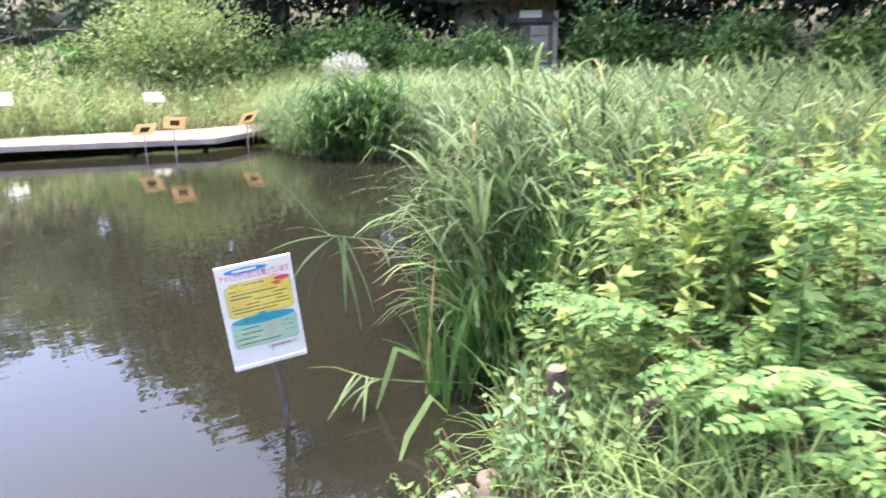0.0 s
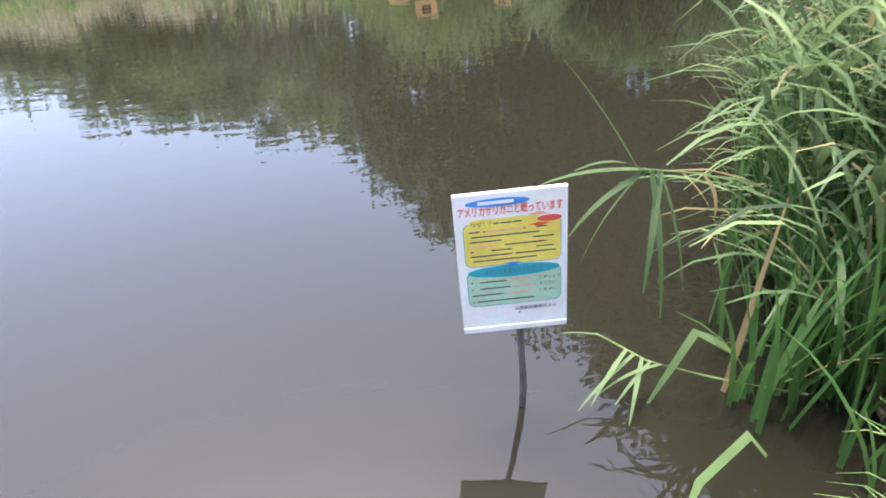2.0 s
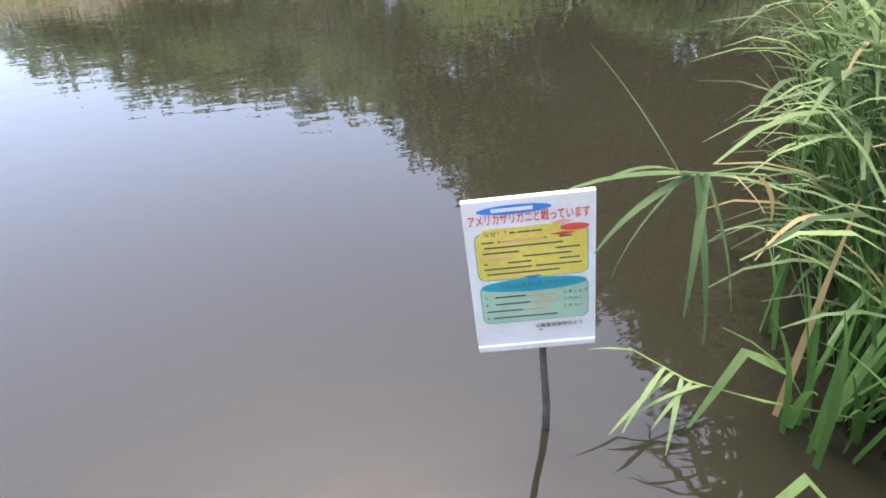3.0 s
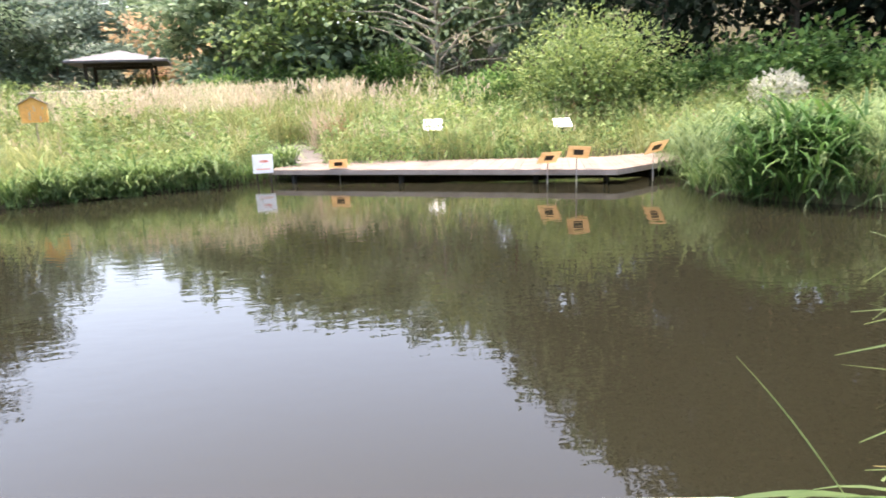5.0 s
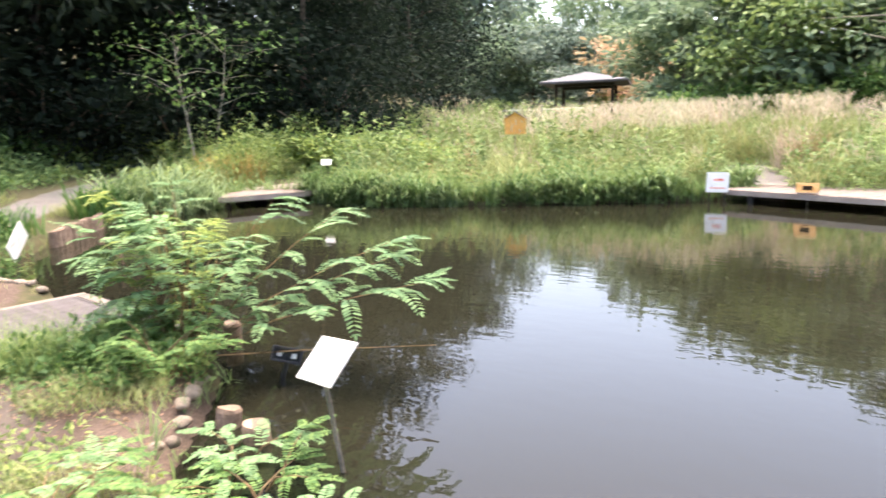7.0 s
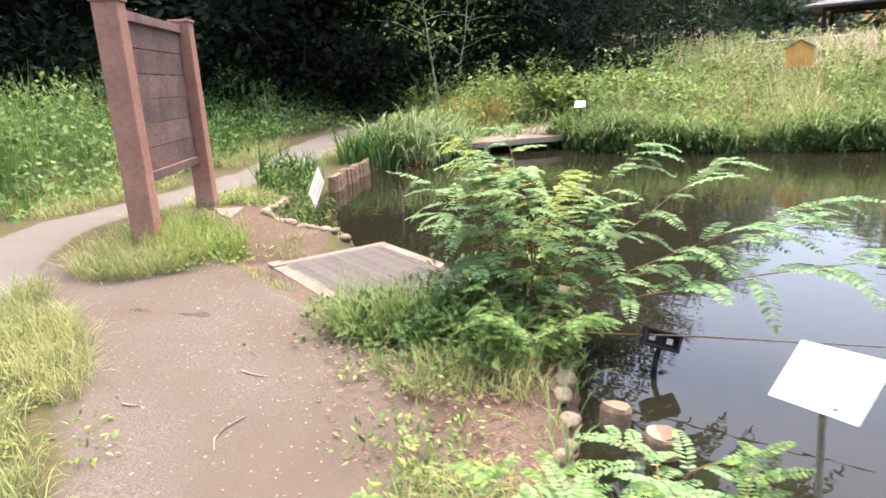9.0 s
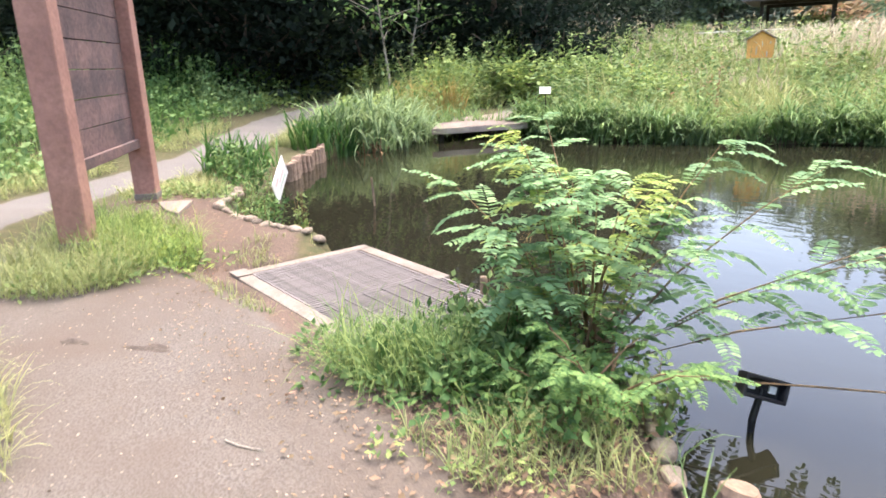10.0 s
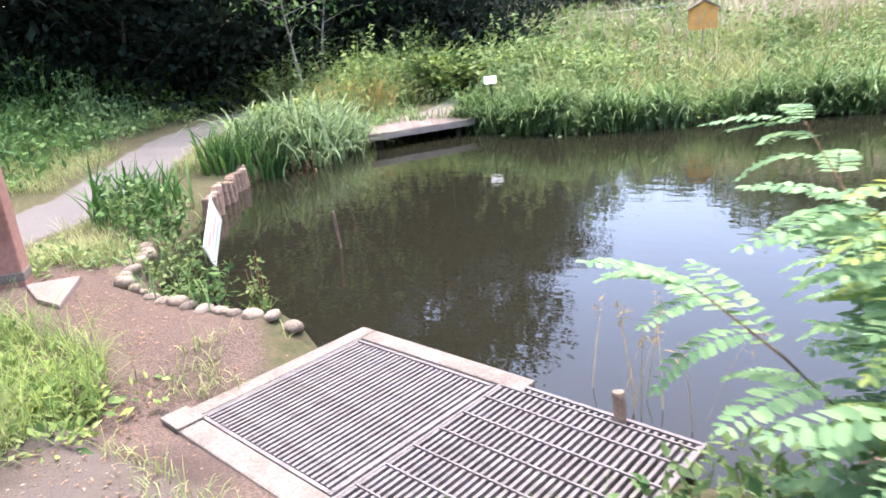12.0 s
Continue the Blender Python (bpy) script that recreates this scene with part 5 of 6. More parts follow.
def hut():
    a = radians(43.2)
    x, y = 24 * math.sin(a), 24 * math.cos(a)
    g = .92
    t = thing("hut", "old dark plank hut under trees with a pale double door", "hut", at=pose(x, y, g, 0, 0, -43))
    boxpart("foundation", (3.4, 2.8, .9), pose(-.6, 1.4, -.15), M["concrete"], t, .02, "pale stone foundation")
    for i in range(22):
        boxpart("wall_plank", (.15, .04, 2.5), pose(-2.2 + .155 * i, -.02, 1.56), M["hutwall"], t, .004)
    boxpart("back_wall", (3.4, 2.6, 2.5), pose(-.6, 1.36, 1.56), M["hutwall"], t, .01)
    for k in (0, 1):
        d = boxpart("door", (.60, .05, 1.55), pose(-.05 + k * .63, -.075, 1.2), M["hutwall" if k == 0 else "deck_edge"], t, .01)
        for z in (.75, 1.2, 1.65):
            boxpart("door_batten", (.52, .02, .06), pose(-.05 + k * .63, -.108, z), M["hutwall"], d, .004)
    boxpart("door_frame", (1.45, .04, .10), pose(.27, -.07, 2.05), M["dark_wood"], t, .006)
    boxpart("name_plate", (.75, .03, .24), pose(.28, -.06, 2.36), M["board"], t, .006, "white name plate")
    boxpart("corner_post", (.16, .16, 2.3), pose(1.13, -.04, 1.3), M["deck_edge"], t, .01)
    for s in (-1, 1):
        boxpart("roof_slope", (4.4, 2.4, .12), pose(-.6, 1.3 + s * 1.05, 3.35, -s * 28, 0, 0), M["dark_wood"], t, .01)


hut()


# ---- near plants ----
def oblong(pos, along, normal, length, width):
    """Blunt oval leaflets folded along the midrib."""
    along = along / np.linalg.norm(along, axis=1, keepdims=True)
    side = np.cross(along, normal)
    side /= np.maximum(np.linalg.norm(side, axis=1, keepdims=True), 1e-6)
    nrm = np.cross(side, along)
    L, W = length[:, None], width[:, None] * 0.5
    up = nrm * W * .35
    V = np.stack([pos, pos + along * L * .22 - side * W * .85 + up, pos + along * L * .78 - side * W * .9 + up, pos + along * L, pos + along * L * .78 + side * W * .9 + up, pos + along * L * .22 + side * W * .85 + up], 1).reshape(-1, 3)
    k = np.arange(len(pos))[:, None] * 6
    return V, np.concatenate([k + np.array([[0, 3, 2, 1]]), k + np.array([[0, 5, 4, 3]])], 1).reshape(-1, 4)


def feather(pos, az, length, droop, pairs, out, leaf_w=.42, rise=.25):
    """A pinnate leaf: leaflets in pairs along a drooping midrib, added to out."""
    t = (np.arange(pairs) + .6) / pairs
    t = np.append(t, 1.0)
    ang = rise - droop * t ** 1.2
    hor, ver = np.cumsum(np.cos(ang)) * length / len(t), np.cumsum(np.sin(ang)) * length / len(t)
    d = np.array([math.sin(az), math.cos(az)])
    C = np.column_stack([pos[0] + d[0] * hor, pos[1] + d[1] * hor, pos[2] + ver])
    fwd = np.column_stack([d[0] * np.cos(ang), d[1] * np.cos(ang), np.sin(ang)])
    side = np.array([d[1], -d[0], 0.0])
    L = length * .18 * np.sin(np.pi * (.14 + .76 * t)) ** .5 + .004
    for s in (-1, 1):
        al = fwd * .42 + side * s + np.array([0, 0, -.12]) + unit(len(t)) * .12
        out.append((C, al, L))
    out.append((C[-1:], fwd[-1:], L[-1:] * 1.1))


def shrub_mesh(t, stems, material, leaf_len, per, pairs=10, stem_r=.008):
    out, bm = [], bmesh.new()
    for pts in stems:
        pts = [Vector(p) for p in pts]
        n = len(pts)
        tube(bm, pts, [stem_r * (1 - .8 * k / (n - 1)) for k in range(n)], 6)
        total = sum((b - a).length for a, b in zip(pts, pts[1:]))
        count = max(3, int(per * total))
        for i in range(count + 3):
            f = .22 + .78 * min(1, (i + random.random() * .5) / count)
            s = f * (n - 1)
            k = min(int(s), n - 2)
            p = pts[k].lerp(pts[k + 1], s - k)
            d = (pts[k + 1] - pts[k])
            a0 = math.atan2(d.x, d.y)
            az = a0 + (1 if i % 2 else -1) * random.uniform(.5, 1.5) * (1.15 - .6 * f) + random.uniform(-.25, .25)
            feather(np.array(tuple(p)), az, leaf_len * random.uniform(.75, 1.2) * (1 - .25 * max(0, f - .8) / .2), random.uniform(.3, 1.1), pairs, out, rise=random.uniform(.0, .6))
    part("stem", bm, M["twig"], t)
    C, A, L = (np.concatenate(v) for v in zip(*out))
    V, F = oblong(C, A, np.tile([0., 0, 1], (len(C), 1)) + unit(len(C)) * .3, L, L * .48)
    quads("foliage", V, F, material, t)


def stems_round(x, y, n, reach, top, z0=None, az=(0, 6.28)):
    out = []
    z0 = zat(x, y) if z0 is None else z0
    for i in range(n):
        a = az[0] + (az[1] - az[0]) * (i + random.random()) / n
        r, h = reach * random.uniform(.5, 1.1), top * random.uniform(.6, 1.1)
        bx, by = x + random.uniform(-.1, .1), y + random.uniform(-.1, .1)
        out.append([(bx, by, z0 - .05), (bx + math.sin(a) * r * .3, by + math.cos(a) * r * .3, z0 + h * .5), (bx + math.sin(a) * r * .68, by + math.cos(a) * r * .68, z0 + h * .85), (bx + math.sin(a) * r, by + math.cos(a) * r, z0 + h)])
    return out


def pinnate_shrub():
    t = thing("pinnate_shrub", "spreading shrub with feathery pinnate leaves at the pond edge", "shrub")
    b = (-3.92, 4.2)
    z0 = .12
    arms = stems_round(-3.95, 4.2, 7, .45, 1.0, z0) + stems_round(-4.2, 4.05, 3, .35, .62) + stems_round(-4.05, 4.25, 4, .3, 1.12)
    # longer branches, over the water and over the grating
    for ex, ey, ez in ((-2.6, 4.85, .95), (-2.3, 4.8, .72), (-3.2, 5.0, 1.1), (-2.75, 5.05, .8), (-4.48, 4.53, 1.3), (-4.6, 3.95, 1.0), (-4.35, 4.85, .8), (-3.6, 4.75, 1.2)):
        arms.append([(b[0], b[1], z0), (b[0] * .62 + ex * .38, b[1] * .62 + ey * .38, z0 + (ez - z0) * .5), (b[0] * .28 + ex * .72, b[1] * .28 + ey * .72, z0 + (ez - z0) * .8), (ex, ey, ez)])
    shrub_mesh(t, arms, M["pinnate"], .31, 8, 11)
    bm = bmesh.new()
    tube(bm, [(-3.6, 4.15, .2), (-3.0, 4.42, .26), (-2.2, 4.75, .33)], [.006, .005, .003], 6)
    part("bare_branch", bm, M["twig"], t, "thin bare branch low over the water")
    t2 = thing("young_shrub", "young yellow-green pinnate shrub by the grating", "shrub")
    shrub_mesh(t2, stems_round(-4.0, 4.12, 5, .32, 1.05), M["pinnate_young"], .22, 11)
    t3 = thing("low_shrub", "low feathery shrub spreading along the bank", "shrub", "low feathery shrubs")
    shrub_mesh(t3, stems_round(-3.6, 3.72, 13, .42, .34), M["ivy"], .16, 15)
    for x, y, r, h, n in ((-2.5, 2.5, .36, .3, 8), (-2.1, 2.38, .36, .26, 9), (-1.75, 2.98, .26, .16, 7), (-2.2, 3.3, .3, .16, 6), (-2.5, 3.42, .22, .12, 5)):
        t4 = thing("low_shrub", "low feathery shrub spreading along the bank", "shrub", "low feathery shrubs")
        shrub_mesh(t4, stems_round(x, y, n, r, h, max(zat(x, y), .03)), M["pinnate" if n % 2 else "ivy"], .2, 9)
    for x, y, r, h, n in ((2.1, 1.2, .5, .6, 10), (2.5, .85, .7, .95, 13), (2.75, 1.6, .7, 1.05, 13), (1.9, .75, .5, .6, 9), (3.2, .6, .6, 1.1, 10)):
        t4 = thing("bank_shrub", "light green feathery shrub among the reeds", "shrub", "feathery shrubs by the reeds")
        shrub_mesh(t4, stems_round(x, y, n, r, h), M["ivy"], .25, 9)


pinnate_shrub()


def leafy_plant(x, y, r, h, n, m, leaf=.06, label="low leafy plant at the pond edge", group="leafy plants"):
    t = thing("leafy_plant", label, "plant", group)
    bm = bmesh.new()
    z0 = max(zat(x, y), -.02)
    P = []
    for i in range(9):
        a, q = i * 2.4, r * random.uniform(.2, 1)
        e = (x + math.cos(a) * q, y + math.sin(a) * q, z0 + h * random.uniform(.6, 1.1))
        tube(bm, [(x + math.cos(a) * q * .3, y + math.sin(a) * q * .3, z0 - .04), e], [.004, .002], 5)
        P.append(e)
    part("stem", bm, M["twig"], t)
    k = rng.choice(9, n)
    e = np.array(P)[k]
    f = U(.3, 1.05, n)[:, None]
    foot = np.array([x, y, z0])
    pos = np.column_stack([foot[0] * .7 + e[:, 0] * .3, foot[1] * .7 + e[:, 1] * .3, np.full(n, z0)]) * (1 - f) + e * f + unit(n) * .03
    quads("foliage", *up_leaves(pos, leaf * U(.6, 1.4, n), leaf * U(.35, .7, n), .15), m, t)


for q in ((1.5, 1.5, .15, .42, 120, M["shrub"], .05), (1.62, 1.62, .16, .5, 130, M["bank"], .06), (1.38, 1.36, .16, .45, 130, M["pinnate"], .05), (1.55, 1.62, .2, .22, 130, M["shrub"], .045), (1.3, 1.5, .22, .2, 140, M["ivy"], .045), (1.75, 1.45, .22, .35, 140, M["bank"], .06), (1.5, 1.15, .25, .3, 160, M["bank"], .05),
          (-7.9, 4.62, .24, .44, 200, M["ivy"], .07), (-8.0, 4.58, .2, .2, 120, M["shrub"], .05), (-7.36, 4.68, .09, .42, 60, M["shrub"], .05), (-7.36, 4.66, .09, .12, 60, M["pinnate_young"], .04), (-8.5, 4.75, .22, .2, 130, M["bank"], .05), (-9.0, 5.05, .35, .4, 260, M["shrub"], .06), (-9.7, 5.35, .45, .45, 300, M["ivy"], .07),
          (-10.4, 5.5, .4, .5, 260, M["bank"], .09), (-7.75, 4.6, .12, .12, 60, M["pinnate_young"], .03), (-3.6, 3.35, .25, .2, 120, M["ivy"], .05), (-4.1, 3.55, .3, .22, 150, M["ivy"], .05),
          (-3.4, 3.85, .25, .22, 120, M["shrub"], .05), (-4.4, 4.0, .35, .3, 200, M["shrub"], .05), (1.2, 1.75, .18, .14, 90, M["shrub"], .035), (.95, 1.72, .16, .12, 80, M["shrub"], .03),
          (2.2, 2.05, .3, .5, 220, M["ivy"], .07), (2.4, 1.6, .35, .6, 240, M["shrub"], .07), (3.0, 1.0, .5, .9, 300, M["meadow"], .08), (3.4, 1.7, .5, 1.1, 300, M["shrub"], .08)):
    leafy_plant(*q)


def ground_cover():
    """Low leafy weeds and dead leaves under the pond-side shrub."""
    n = 150
    P = np.column_stack([rng.normal(-4.2, .38, n), rng.normal(3.85, .25, n)])
    P = P[(pond_dist(P) > .06) & (seg_dist(P, TRODDEN) > .75) & ((P[:, 0] > -4.75) | (P[:, 1] < 3.45))]
    h = len(P) // 2
    mounds("ground_cover", "low broad-leaved green weeds under the shrub", P[:h], .16, .22, 34, .06, M["ivy"], .6)
    mounds("ground_cover", "light green weeds under the shrub", P[h:], .15, .26, 30, .05, M["shrub"], .55)
    q = np.column_stack([rng.normal(-3.75, .5, 420), rng.normal(3.3, .3, 420)])
    q = q[pond_dist(q) > .05]
    n = len(q)
    tagged(quads("leaf_litter", *leaflets(lift(q, .03), unit(n) * np.array([1, 1, .4]), unit(n) * .5 + np.array([0, 0, 1.]), U(.02, .05, n), U(.014, .03, n)), M["litter"]), "brown dead leaves among the weeds under the shrub", "leaves", kind="stuff")


ground_cover()


def golden_weeds():
    """Upright weeds with yellowing spikes beside the reeds."""
    n = 60
    P = np.column_stack([U(1.9, 4.2, n), U(.3, 2.4, n)])
    P = P[pond_dist(P) > .1]
    n = len(P)
    H = U(.7, 1.25, n)
    base = lift(P, -.03)
    az = U(0, 6.28, n)
    tilt, bend = U(0, .2, n), U(0, .3, n)
    st = blades(base, az, H, np.full(n, .012), tilt, bend, 3)
    k = np.repeat(np.arange(n), 46)
    f = U(.25, 1, len(k))
    pos = base[k] + np.column_stack([np.sin(az[k]) * np.sin(tilt[k]) * f * H[k], np.cos(az[k]) * np.sin(tilt[k]) * f * H[k], np.cos(tilt[k]) * f * H[k]])
    lv = up_leaves(pos, U(.06, .13, len(k)), U(.015, .035, len(k)), .4)
    tagged(quads("golden_weeds", *join(st, lv), M["pinnate_young"]), "tall yellow-green weeds beside the reeds", "weeds", kind="stuff")


golden_weeds()


def leafy_spikes():
    """Leafy upright weeds close to the path, yellowing towards the top."""
    P = np.column_stack([U(1.75, 2.6, 34), U(.75, 1.85, 34)])
    P = P[pond_dist(P) > .08]
    forbs("leafy_spikes", "upright weeds with yellowing narrow leaves beside the reeds", P[::2], .95, .09, 70, M["pinnate_young"])
    forbs("leafy_spikes", "upright weeds with pale green narrow leaves beside the reeds", P[1::2], .85, .09, 70, M["ivy"])


leafy_spikes()


def grass_patch(name, label, cx, cy, rx, ry, n, h, m, bare=.5, wide=(.004, .010)):
    a, q = U(0, 6.28, n), np.sqrt(rng.random(n))
    P = np.column_stack([cx + np.cos(a) * q * rx, cy + np.sin(a) * q * ry])
    P = P[(pond_dist(P) > .02) & (wob(P, 3.0, 1.0) > -bare) & (seg_dist(P, PATHLINE) > .72)]
    n = len(P)
    tagged(quads(name, *blades(lift(P, -.01), U(0, 6.28, n), h * U(.4, 1.4, n), U(*wide, n), U(0, .8, n), U(.5, 2.7, n), 4), m), label, "grass", kind="stuff")


grass_patch("grass_tuft", "bright green grass round the notice board feet", -7.75, 3.3, .75, .5, 2400, .3, M["weed"], .6)
grass_patch("grass_tuft", "bright green grass round the notice board feet", -7.4, 2.75, .55, .55, 2400, .26, M["meadow"], .8)
grass_patch("grass_strip", "ragged grass strip between path and trodden earth", -6.3, 1.75, 1.5, .28, 2600, .22, M["meadow"], .45)
grass_patch("grass_strip", "ragged grass strip between path and trodden earth", -4.4, 1.25, 1.5, .3, 2400, .2, M["meadow"], .35)
grass_patch("grass_tuft", "green grass beside the grating kerb", -4.6, 3.45, .42, .26, 1100, .36, M["weed"], .9)
grass_patch("grass_tuft", "sparse grass along the grating kerb", -6.1, 3.4, .9, .1, 340, .1, M["meadow"], .2)
grass_patch("grass_tuft", "sparse grass along the grating kerb", -7.0, 4.2, .22, .35, 420, .13, M["meadow"], .5)
grass_patch("grass_tuft", "yellowing grass on the bank", -3.7, 3.35, .6, .35, 1300, .18, M["meadow"], .2)
grass_patch("grass_tuft", "green grass along the near bank", -2.1, 2.6, .9, .35, 1800, .17, M["meadow"], .4)
grass_patch("grass_tuft", "grass at the far end of the path", -10.1, 4.6, .8, .6, 1800, .2, M["meadow"], .3)
grass_patch("path_grass", "grass along the gravel path", -12.0, 5.7, 1.3, 1.0, 2800, .2, M["meadow"], .1)
grass_patch("path_grass", "grass along the gravel path", -14.2, 8.9, 1.4, 1.6, 4200, .28, M["meadow"], .6, (.006, .016))
grass_patch("path_grass", "grass on the far side of the path", -12.6, 3.5, 2.2, 1.4, 5200, .26, M["meadow"], .5, (.006, .014))
grass_patch("path_grass", "grass on the far side of the path", -16.0, 7.0, 2.2, 1.6, 5200, .26, M["meadow"], .5, (.006, .014))
grass_patch("bank_grass", "green grass under the reeds", 2.55, 1.0, 1.3, 1.2, 4600, .38, M["bank"], .9, (.006, .014))


def patch_weeds(n, x, y, rx, ry, m, leaf, label):
    P = np.column_stack([rng.normal(x, rx, n), rng.normal(y, ry, n)])
    P = P[(pond_dist(P) > .1) & (seg_dist(P, PATHLINE) > .7)]
    mounds("low_weeds", label, P, .11, .13, 26, leaf, m, .5)


patch_weeds(26, -7.35, 3.45, .28, .2, M["weed"], .06, "light green broad-leaved weeds round the notice board")
patch_weeds(20, -7.1, 2.95, .18, .25, M["shrub"], .05, "light green broad-leaved weeds round the notice board")
patch_weeds(26, -5.2, 1.5, .8, .15, M["weed"], .04, "low weeds in the grass strip by the path")
patch_weeds(26, -4.4, 3.45, .3, .15, M["ivy"], .05, "dark green weeds beside the grating")
patch_weeds(30, -9.6, 4.6, .5, .3, M["shrub"], .06, "light green weeds at the far end of the path")
patch_weeds(24, -2.9, 2.75, .4, .16, M["weed"], .04, "low weeds along the near bank")


def hanging_rim():
    """Grass and sedge along the rest of the pond's rim."""
    line = POND
    pts = []
    for a, b in zip(line, np.roll(line, -1, 0)):
        n = int(np.linalg.norm(b - a) * (60 if a[1] > 9 else 26))
        f = rng.random(n)[:, None]
        pts.append(a + (b - a) * f)
    P = np.concatenate(pts) + rng.normal(size=(sum(map(len, pts)), 2)) * .09
    keep = (pond_dist(P) > -.06) & ~((P[:, 0] > -7.4) & (P[:, 0] < -4.4) & (P[:, 1] < 5)) & ~((P[:, 0] > -2.8) & (P[:, 0] < 2) & (P[:, 1] < 3)) & ~((P[:, 0] > -2.8) & (P[:, 0] < 6.2) & (P[:, 1] > 13.2))
    keep &= (wob(P, 1.3, 4) > -.35) | (P[:, 1] > 12)
    P = P[keep]
    P = np.repeat(P, np.where(P[:, 1] > 9, 4, 2), 0)
    n = len(P)
    b = lift(P)
    b[:, 2] = np.maximum(b[:, 2], .0)
    far = P[:, 1] > 9
    tagged(quads("rim_grass", *blades(b, U(0, 6.28, n), np.where(far, U(.3, .7, n), U(.12, .35, n)), np.where(far, U(.014, .03, n), U(.006, .014, n)), U(.1, .7, n), U(.5, 2.0, n), 4), M["bank"]), "green sedge hanging over the pond rim", "grass", kind="stuff")


hanging_rim()


def creeper_bank():
    """Waist-high creepers and weeds between the path and the woods."""
    P = scatter(16000, (-28, -6), (-9.5, 20))
    side = seg_dist(P, PATHLINE)
    left = (P[:, 1] < np.interp(P[:, 0], [-27, -24, -16.7, -13.2, -11, -9.2], [14, 13, 9.8, 6.5, 3.7, 1.5]))
    right = (P[:, 0] < -13.3) & ~left & (pond_dist(P) > .8)
    keep = (side > 1.25) & (left | right) & (seg_dist(P, LEFTPATH) > 1.3)
    P, side, left = P[keep], side[keep], left[keep]
    n = len(P)
    h = (.22 + .85 * smooth01(side, 1.2, 4.0)) * (.7 + .5 * wob(P, .9, 2) + .4 * wob(P, 2.7)) * np.where(left, 1.45, 1.6)
    h = np.clip(h, .12, 2.0)
    base = lift(P)
    for sel, m, nm, lab in ((~left, M["weed"], "waterside_weeds", "light green leafy weeds between the path and the pond"), (left & (wob(P, .6, 9) > .1), M["bank"], "bank_weeds", "green leafy weeds beside the path"), (left & (wob(P, .6, 9) <= .1), M["ivy"], "creepers", "dark green creepers covering the slope by the path")):
        k = np.repeat(np.where(sel)[0], 4)
        nn = len(k)
        pos = base[k] + jitter(nn, .22)
        pos[:, 2] += h[k] * (rng.random(nn) ** .6)
        V1 = up_leaves(pos, U(.08, .19, nn), U(.055, .125, nn), .1)
        k = np.where(sel)[0]
        nn = len(k)
        V2 = blades(base[k], U(0, 6.28, nn), h[k] * 1.15, U(.012, .03, nn), U(0, .3, nn), U(.2, 1.2, nn), 3)
        tagged(quads(nm, *join(V1, V2), m), lab, "weeds", kind="stuff")


creeper_bank()


def dead_leaves():
    n = 3200
    f = rng.random(n) * (len(SOILLINE) - 1)
    k = f.astype(int)
    P = SOILLINE[k] + (SOILLINE[k + 1] - SOILLINE[k]) * (f - k)[:, None] + rng.normal(size=(n, 2)) * .3
    P = P[pond_dist(P) > .1]
    n = len(P)
    along = unit(n) * np.array([1, 1, .25])
    tagged(quads("leaf_litter", *leaflets(lift(P, .006), along, unit(n) * .35 + np.array([0, 0, 1.]), U(.012, .034, n), U(.008, .018, n)), M["litter"]), "brown dead leaves scattered on the bare earth", "leaves", kind="stuff")
    n = 2600
    P = np.column_stack([U(-8, .5, n), U(.6, 3.6, n)])
    g, s = paths(P)
    P = P[(g > .6) & (pond_dist(P) > .2)]
    n = len(P)
    V, F = leaflets(lift(P, .004), unit(n) * np.array([1, 1, .2]), unit(n) * .3 + np.array([0, 0, 1.]), U(.008, .022, n), U(.006, .016, n))
    tagged(quads("path_debris", V, F, M["stone"]), "small pale chips and bits on the gravel", "debris", kind="stuff")


dead_leaves()


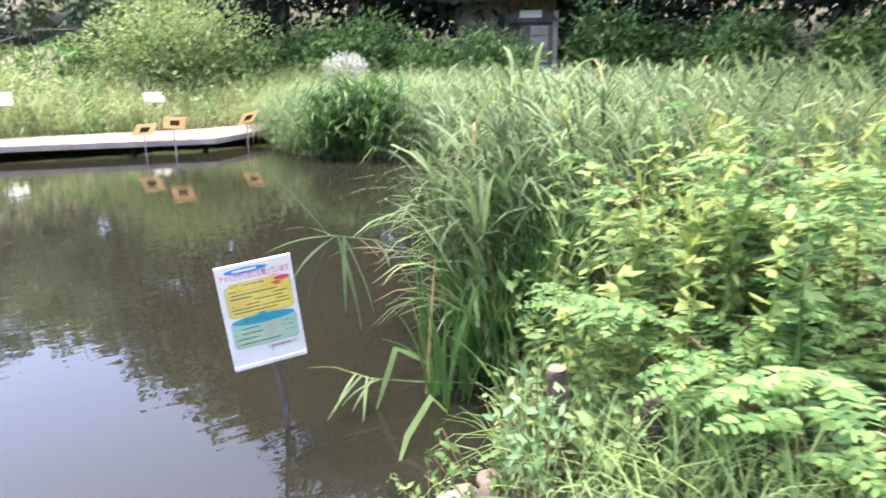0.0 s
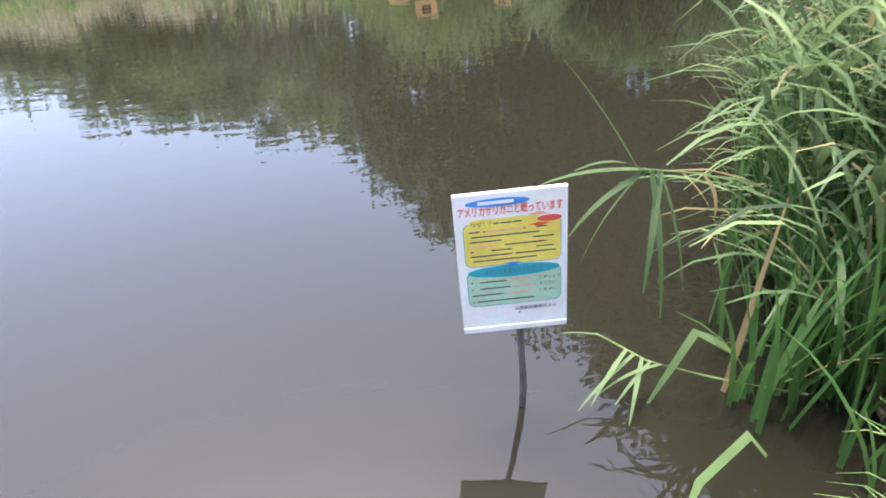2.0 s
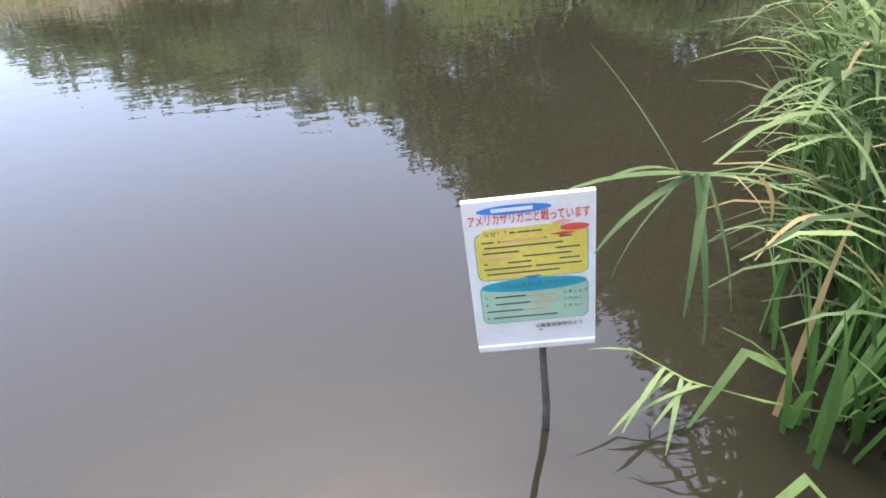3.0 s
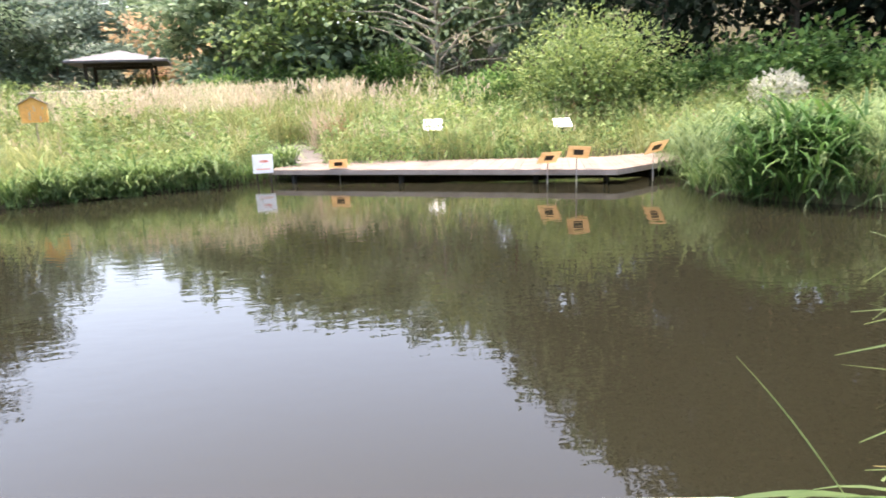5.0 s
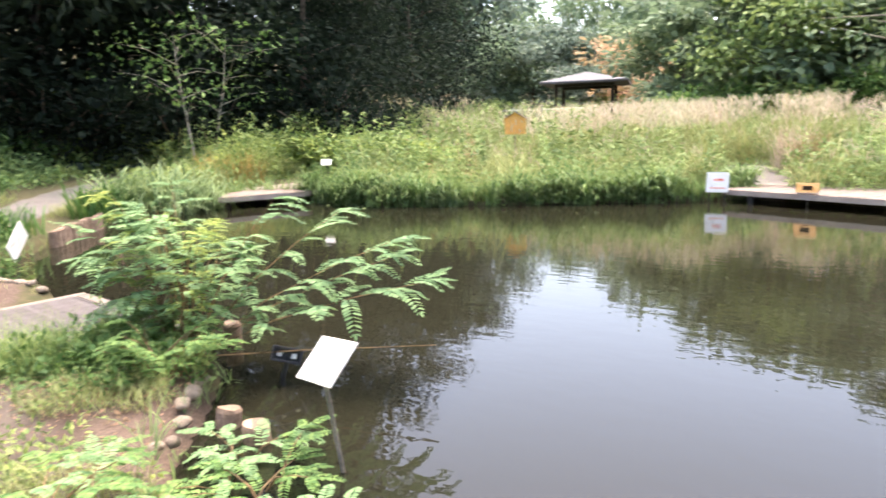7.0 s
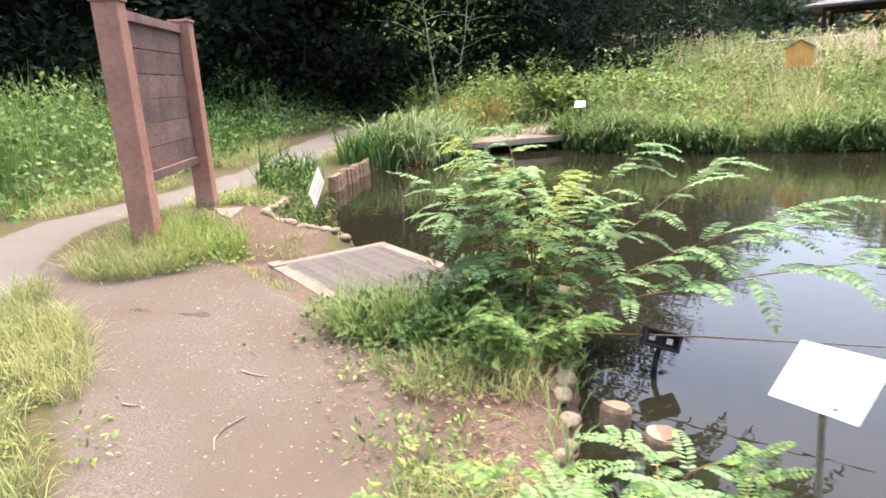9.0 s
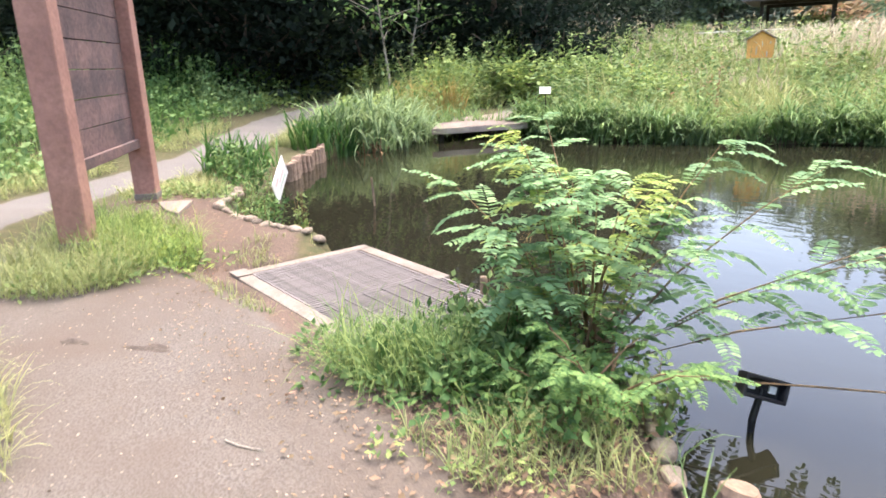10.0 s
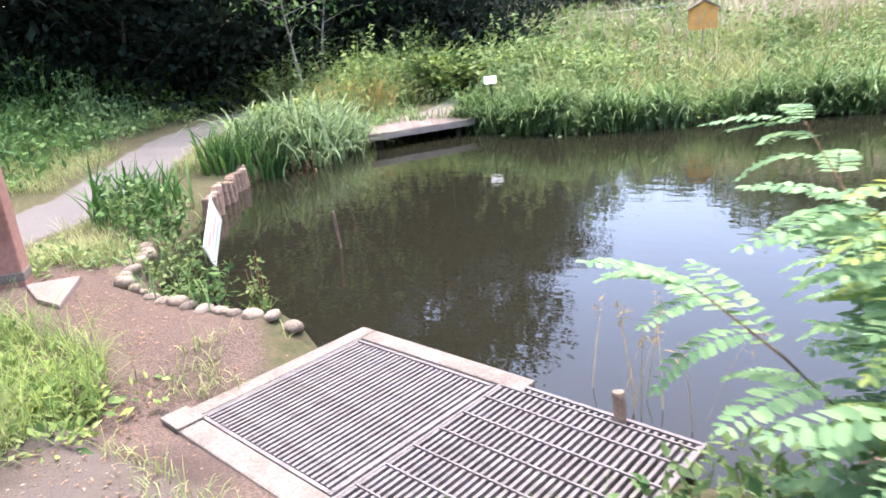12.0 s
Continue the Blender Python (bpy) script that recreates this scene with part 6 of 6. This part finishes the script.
def twig_on_ground(x, y, az, L, bend=.06):
    d, s = Vector((math.sin(az), math.cos(az), 0)), Vector((math.cos(az), -math.sin(az), 0))
    pts = [Vector((x, y, 0)) + d * L * f + s * bend * math.sin(f * 3) for f in (0, .35, .7, 1)]
    bm = bmesh.new()
    tube(bm, [(p.x, p.y, zat(p.x, p.y) + .008) for p in pts], [.005, .005, .004, .002], 6)
    tagged(part("twig", bm, M["bark_pale"]), "pale dry twig lying on the path", "twig", "twigs on the path")


def dry_stalks():
    n = 10
    P = np.column_stack([U(-5.5, -4.6, n), U(4.85, 5.05, n)])
    b = np.column_stack([P, np.full(n, -.02)])
    az, L = U(-1.2, 1.2, n), U(.35, .6, n)
    st = blades(b, az, L, np.full(n, .006), U(.1, .5, n), U(.3, .8, n), 4)
    k = np.repeat(np.arange(n), 9)
    f = U(.75, 1, len(k))
    head = b[k] + np.column_stack([np.sin(az[k]) * L[k] * f * .42, np.cos(az[k]) * L[k] * f * .42, L[k] * f * .85])
    tagged(quads("dry_grass_stalks", *join(st, up_leaves(head, U(.03, .06, len(k)), U(.006, .012, len(k)), .6)), M["reed_dry"]), "dry grass stalks with seed heads behind the grating", "grass", kind="stuff")


dry_stalks()
twig_on_ground(-4.0, 2.35, 2.4, .28)
twig_on_ground(-4.55, 2.55, 1.2, .2, .01)
twig_on_ground(-4.6, 1.95, .9, .12, .01)


def mud_patch(x, y, r, az):
    """A trampled patch of damp earth, a few millimetres proud of the path."""
    bm = bmesh.new()
    ring = []
    for k in range(18):
        a = k * math.tau / 18
        q = r * (1 + .25 * math.sin(3 * a + x * 7) + .15 * math.sin(5 * a + y * 9))
        px, py = q * math.cos(a), q * .42 * math.sin(a)
        X, Y = x + px * math.cos(az) - py * math.sin(az), y + px * math.sin(az) + py * math.cos(az)
        ring.append(bm.verts.new((X, Y, zat(X, Y) - .002)))
    mid = bm.verts.new((x, y, zat(x, y) + .012))
    for k in range(18):
        bm.faces.new((ring[k], ring[(k + 1) % 18], mid))
    tagged(part("mud_patch", bm, M["mud"], smooth=True), "damp dark trampled earth on the path", "mud", "mud patches on the path", kind="stuff")


mud_patch(-5.72, 2.69, .15, .7)
mud_patch(-6.1, 2.41, .11, .4)
